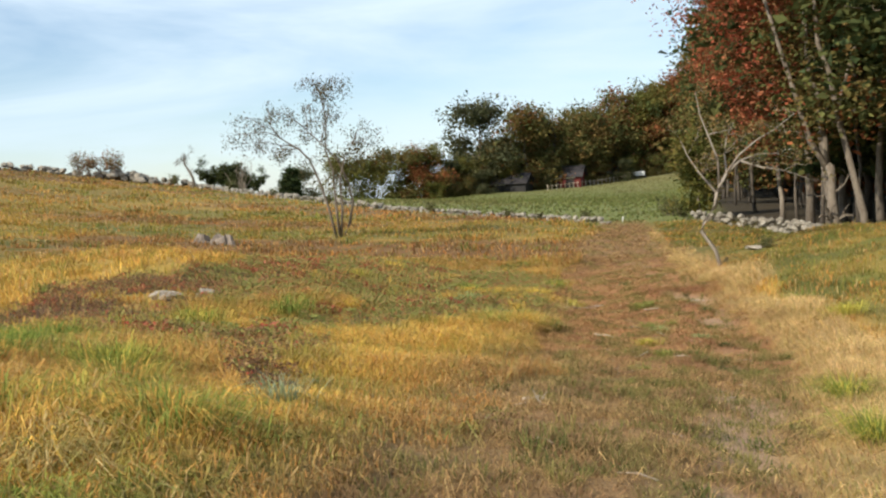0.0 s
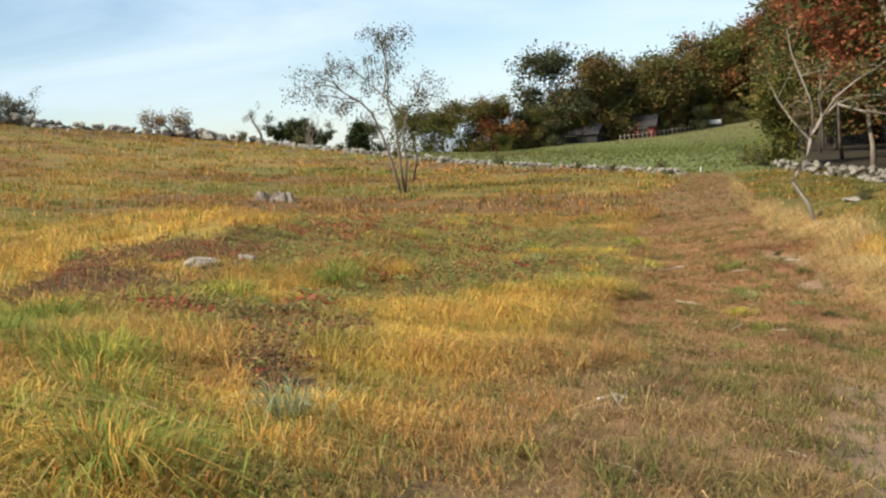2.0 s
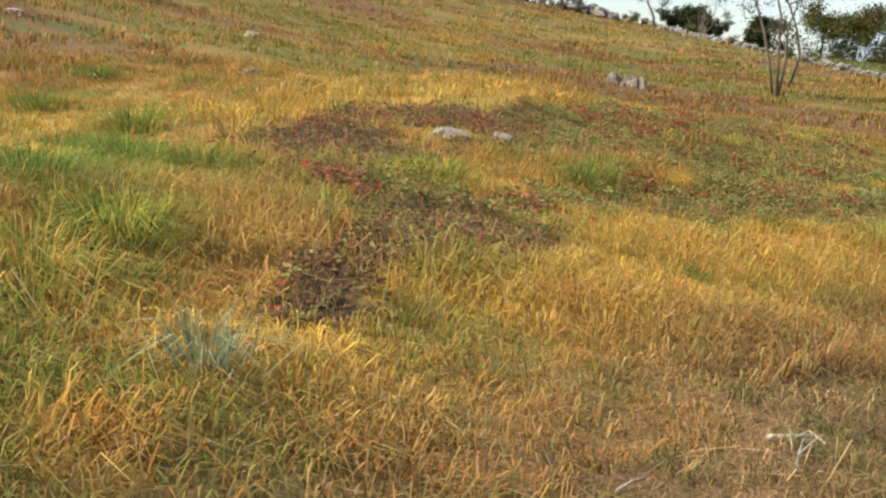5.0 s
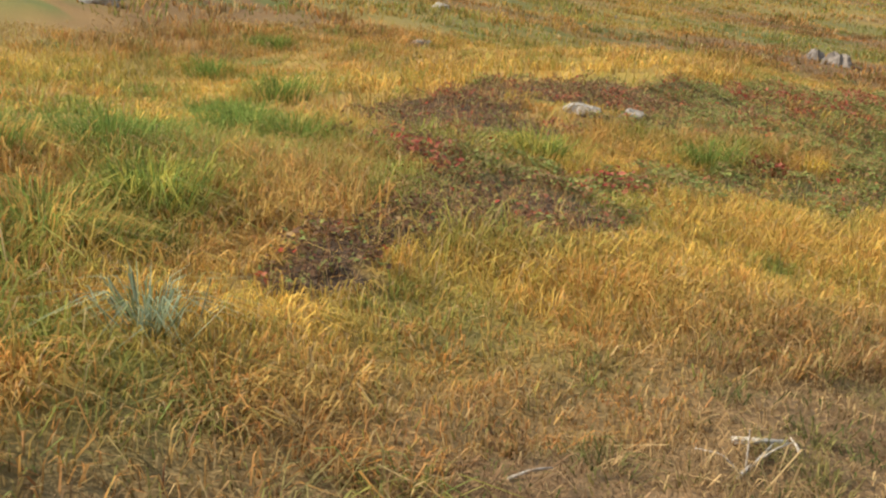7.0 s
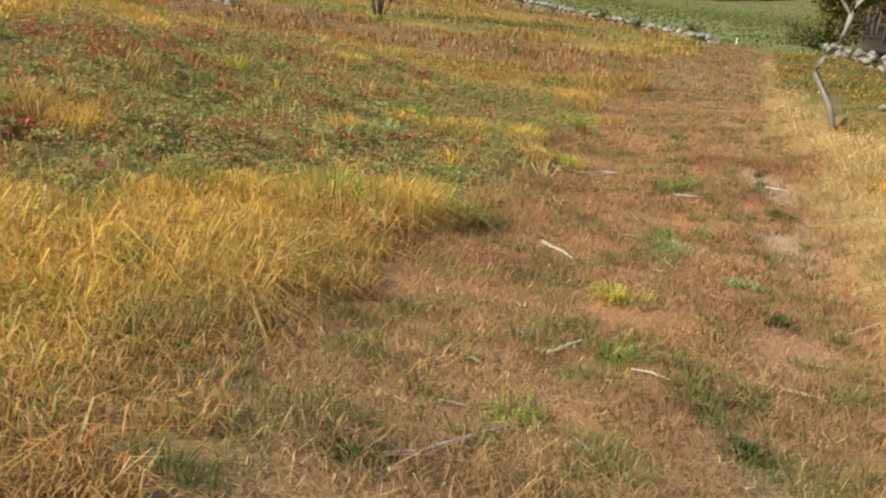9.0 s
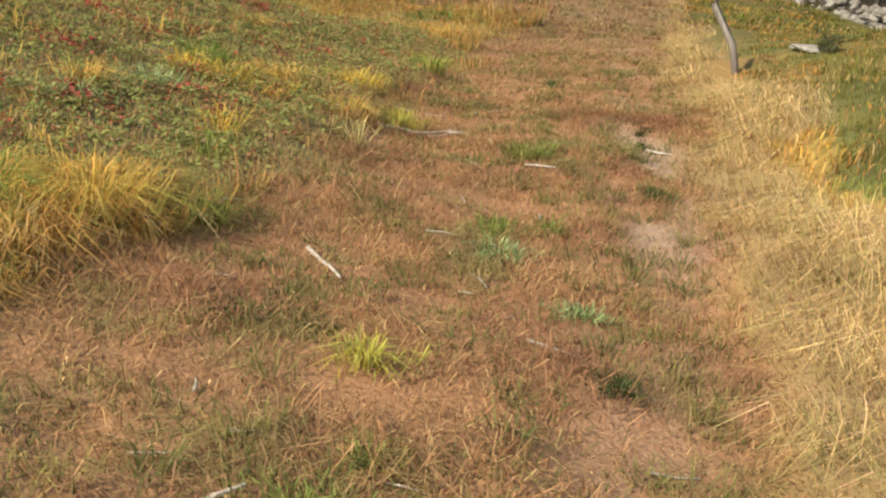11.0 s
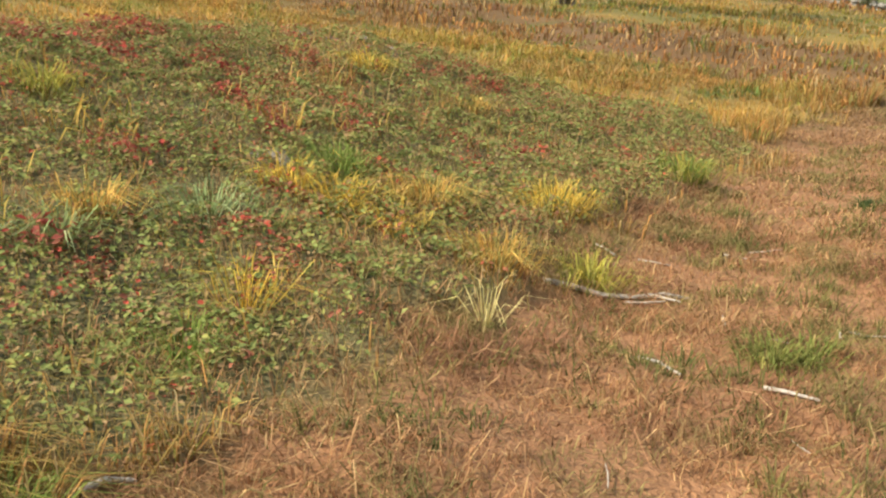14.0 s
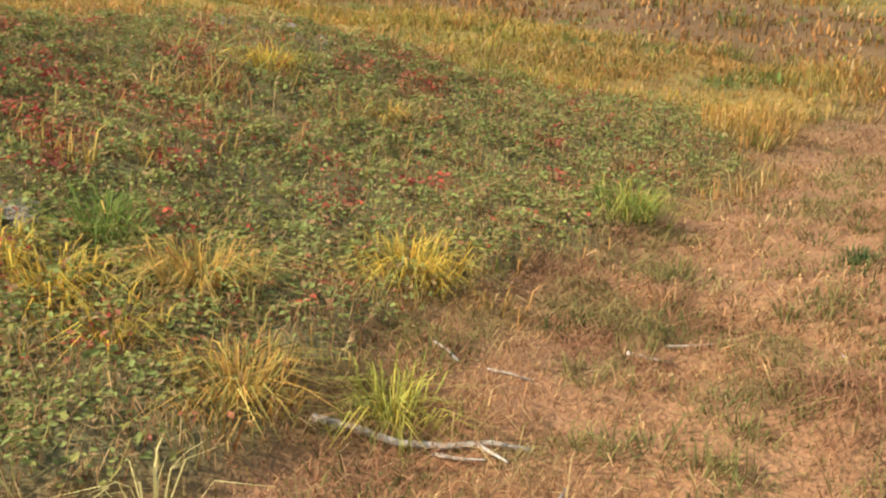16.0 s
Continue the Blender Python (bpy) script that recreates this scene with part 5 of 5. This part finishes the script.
YEL = [(0.86, 0.56, 0.08), (0.76, 0.47, 0.08), (0.62, 0.45, 0.09), (0.42, 0.37, 0.08)]
ORA = [(0.72, 0.42, 0.10), (0.62, 0.35, 0.09), (0.60, 0.45, 0.12), (0.36, 0.30, 0.08)]
GRN = [(0.20, 0.27, 0.055), (0.27, 0.33, 0.07), (0.16, 0.22, 0.045)]
PAL = [(0.32, 0.39, 0.15), (0.40, 0.45, 0.20), (0.26, 0.32, 0.12)]
YGR = [(0.48, 0.44, 0.085), (0.38, 0.37, 0.08), (0.60, 0.48, 0.09)]
TUFTS = [
    (-3.0, 17.17, 0.42, 0.24, YEL, 170, "bright yellow arching grass tuft among creeping leaves"),
    (-3.26, 16.24, 0.42, 0.24, ORA, 160, "orange-yellow grass tuft among creeping leaves"),
    (-2.54, 15.85, 0.36, 0.20, ORA, 150, "orange-tipped grass tuft at the path's edge"),
    (-2.22, 16.24, 0.30, 0.18, YGR, 130, "yellow-green grass tuft beside a fallen branch"),
    (-3.77, 15.7, 0.30, 0.22, YEL, 90, "yellow grass tuft beside a flat stone"),
    (-3.47, 15.73, 0.36, 0.20, YEL, 110, "loose yellow grass tuft among creeping leaves"),
    (-3.9, 16.22, 0.42, 0.24, GRN, 120, "green grass tuft among creeping leaves"),
    (-3.06, 15.72, 0.26, 0.20, YEL, 50, "thin yellow grass tuft among creeping leaves"),
    (-2.82, 14.51, 0.24, 0.26, YEL, 42, "upright yellow grass sprout among creeping leaves"),
    (-3.68, 15.05, 0.42, 0.20, PAL, 70, "pale green broad-bladed tuft among creeping leaves"),
    (-3.87, 14.53, 0.30, 0.24, ORA, 90, "orange grass tuft among creeping leaves"),
    (-3.70, 14.25, 0.30, 0.18, PAL, 60, "pale green grass tuft among creeping leaves"),
    (-5.51, 15.35, 0.34, 0.24, YGR, 110, "yellow-green grass tuft in the leaf mat"),
    (-6.09, 18.96, 0.42, 0.26, YEL, 130, "yellow grass tuft near the leafy mound"),
    (-2.2, 15.3, 0.12, 0.30, [(0.85, 0.70, 0.28), (0.75, 0.62, 0.25)], 14, "few tall straw-yellow stalks at the path's edge"),
    (-2.65, 14.07, 0.22, 0.22, GRN, 60, "green grass tuft near the path's edge"),
    (-1.14, 15.85, 0.36, 0.12, [(0.27, 0.29, 0.075), (0.34, 0.32, 0.085), (0.22, 0.25, 0.06)], 120, "flat yellow-green tuft on the path"),
    (-1.02, 15.95, 0.26, 0.10, [(0.27, 0.29, 0.075), (0.34, 0.32, 0.085), (0.22, 0.25, 0.06)], 80, "flat green tuft on the path"),
    (-2.89, 18.86, 0.34, 0.28, GRN + YGR, 140, "fresh green grass tuft at the path's edge"),
    (-5.03, 19.12, 0.40, 0.18, ORA, 110, "straw-coloured grass tuft in the leaf mat"),
    (-2.40, 12.6, 0.46, 0.34, ORA + YEL[1:], 330, "tall golden tussock at the path's edge"),
    (-2.15, 13.05, 0.30, 0.20, GRN, 120, "green blades at the foot of a golden tussock"),
    (-2.75, 12.3, 0.46, 0.32, ORA + GRN, 260, "tall golden-green tussock beside the path"),
    (-0.75, 13.66, 0.30, 0.10, PAL, 120, "pale green rosette of blades on the path"),
    (-0.90, 14.15, 0.26, 0.10, GRN, 90, "green tuft on the path"),
    (-0.62, 14.3, 0.22, 0.08, GRN, 70, "small green tuft on the path"),
    (-0.21, 13.07, 0.26, 0.08, PAL, 70, "flat pale green plant on the path"),
    (-0.58, 10.90, 0.24, 0.09, [(0.27, 0.29, 0.075), (0.34, 0.32, 0.085), (0.22, 0.25, 0.06)], 110, "yellow-green tuft beside a stick on the path"),
    (-0.53, 11.35, 0.20, 0.09, [(0.27, 0.29, 0.075), (0.34, 0.32, 0.085), (0.22, 0.25, 0.06)], 70, "small yellow-green tuft on the path"),
    (-0.76, 10.02, 0.24, 0.08, [(0.27, 0.29, 0.075), (0.34, 0.32, 0.085), (0.22, 0.25, 0.06)], 110, "bright green tuft on the path"),
    (0.06, 12.38, 0.20, 0.07, [(0.07, 0.10, 0.03), (0.10, 0.12, 0.04)], 90, "dark green tuft in the worn track"),
    (0.03, 10.86, 0.22, 0.08, [(0.09, 0.12, 0.04), (0.14, 0.15, 0.05)], 110, "dark green tuft beside the worn track"),
    (0.11, 10.40, 0.20, 0.08, [(0.07, 0.10, 0.03), (0.11, 0.13, 0.04)], 110, "dark green tuft at the worn track"),
    (-1.01, 9.24, 0.24, 0.08, [(0.07, 0.10, 0.03), (0.11, 0.13, 0.04)], 110, "dark green tuft on the path"),
    (-6.96, 7.75, 0.6, 0.32, GRN, 240, "rich green grass tussock in the meadow"),
    (-5.46, 7.38, 0.45, 0.28, GRN, 200, "green grass tussock in the meadow"),
    (-9.3, 9.38, 0.8, 0.42, GRN, 240, "rich green grass tussock on the slope"),
    (-12.12, 9.8, 0.8, 0.40, GRN, 200, "dark green grass tussock on the slope"),
    (-8.6, 8.3, 0.6, 0.32, GRN, 200, "green grass tussock on the slope"),
    (-5.05, 9.23, 0.7, 0.30, GRN + YGR, 220, "green and yellow tussock in the leaf mat"),
    (-4.79, 10.91, 0.45, 0.32, GRN, 200, "bright green tussock in the leaf mat"),
    (-2.33, 5.12, 0.26, 0.22, [(0.30, 0.34, 0.20), (0.36, 0.40, 0.24), (0.26, 0.28, 0.12)], 70, "bluish grey-green tuft in golden grass"),
    (-3.3, 5.1, 0.6, 0.26, GRN + ORA, 320, "large green tussock beside the path"),
    (-2.3, 3.9, 0.6, 0.24, GRN + ORA, 320, "green and golden tussock beside the path"),
    (-3.3, 4.0, 0.6, 0.26, GRN + ORA, 320, "tall green tussock in the meadow"),
    (-5.3, 6.2, 0.6, 0.26, GRN, 240, "green tussock in the lower meadow"),
    (-4.4, 5.2, 0.5, 0.26, GRN + ORA, 240, "yellowish green tussock in the lower meadow"),
    (-6.02, 7.2, 0.45, 0.30, GRN, 200, "green grass tussock above the leaf litter"),
    (-4.7, 5.85, 0.7, 0.28, GRN, 300, "broad green tussock in the lower meadow"),
    (-3.7, 5.7, 0.5, 0.28, GRN + YGR, 260, "yellow-green tussock in the lower meadow"),
    (1.0, 8.6, 0.4, 0.3, GRN + YGR, 200, "green tuft beside the straw grass"),
    (0.95, 6.6, 0.4, 0.28, GRN + YGR, 200, "green grass tuft at the track's edge"),
    (1.55, 13.6, 0.4, 0.22, YGR, 180, "yellow-green tuft in the verge"),
    (-1.43, 12.2, 0.34, 0.07, [(0.12, 0.14, 0.045), (0.17, 0.16, 0.06)], 170, "low dark turf patch on the path"),
    (-1.13, 12.27, 0.24, 0.06, [(0.10, 0.13, 0.045), (0.15, 0.15, 0.06)], 120, "small dark green turf patch on the path"),
    (-0.81, 12.0, 0.26, 0.11, YGR, 100, "yellow-green tuft beside a stick on the path"),
    (-0.46, 17.05, 0.16, 0.05, [(0.08, 0.09, 0.035), (0.13, 0.11, 0.05)], 90, "dark clump of turf in the worn track"),
    (-0.45, 16.78, 0.14, 0.04, [(0.08, 0.09, 0.035), (0.13, 0.11, 0.05)], 80, "dark clump of turf in the worn track"),
    (-0.17, 15.2, 0.20, 0.05, [(0.11, 0.12, 0.05), (0.18, 0.15, 0.07)], 100, "greyish turf clump in the worn track"),
    (-1.64, 18.95, 0.18, 0.08, [(0.08, 0.12, 0.04), (0.12, 0.15, 0.05)], 90, "dark green tuft on the far path"),
    (-2.7, 10.19, 0.22, 0.20, GRN, 90, "green tuft in golden grass by the path"),
    (-4.46, 11.85, 0.26, 0.22, YEL, 90, "bright yellow tuft at the mat's grassy island"),
    (-2.46, 3.3, 0.55, 0.16, [(0.60, 0.46, 0.20), (0.52, 0.40, 0.15), (0.42, 0.36, 0.12)], 360, "pale swirled tussock flattened in the grass"),
    (-14.1, 11.9, 0.5, 0.28, GRN, 160, "dark green tuft on the slope"),
]
for i, (x, y, wide, high, colours, count, label) in enumerate(TUFTS):
    tuft("grass_tuft", x, y, wide, high, colours, count, 400 + i, label, 0.009 if colours is PAL else 0.006)
for i, (x, y, s) in enumerate([(-3.67, 14.16, 0.20), (-4.54, 16.35, 0.2), (-4.49, 16.97, 0.2), (-6.51, 15.92, 0.5), (-6.35, 16.4, 0.5), (-7.2, 17.2, 0.5), (-4.86, 7.97, 0.35), (-4.21, 9.22, 0.4), (-4.65, 11.52, 0.3),
                               (-6.43, 14.2, 0.5), (-6.1, 14.7, 0.5), (-5.02, 14.5, 0.25), (-4.5, 11.35, 0.4), (-4.5, 7.9, 0.2), (-5.3, 16.6, 0.3), (-4.5, 15.2, 0.3), (-3.81, 18.0, 0.12), (-6.0, 17.2, 0.5), (-21.0, 14.0, 0.8)]):
    rh, rr = Heap(), np.random.RandomState(700 + i)
    k = int(300 * s)
    pp = rr.normal(0, 0.35 * s, (k, 3)) * [1, 1, 0]
    base = float(surface(x, y))
    pp[:, 2] = surface(x + pp[:, 0], y + pp[:, 1]) - base + rr.uniform(0.03, 0.13, k)
    rh.leaves(pp, 0.032, np.array([(0.36, 0.065, 0.045), (0.27, 0.075, 0.05), (0.40, 0.13, 0.08)])[rr.randint(0, 3, k)], rr, 0.4, 1.5)
    ob = thing("red_sprig", (x, y, base), "patch of bright red leaves in the leaf mat", "plant", "red leaf patches")
    tagged(part("leaf_clump", rh.mesh("leaf_clump", LEAF), ob), "", "", "", "stuff")
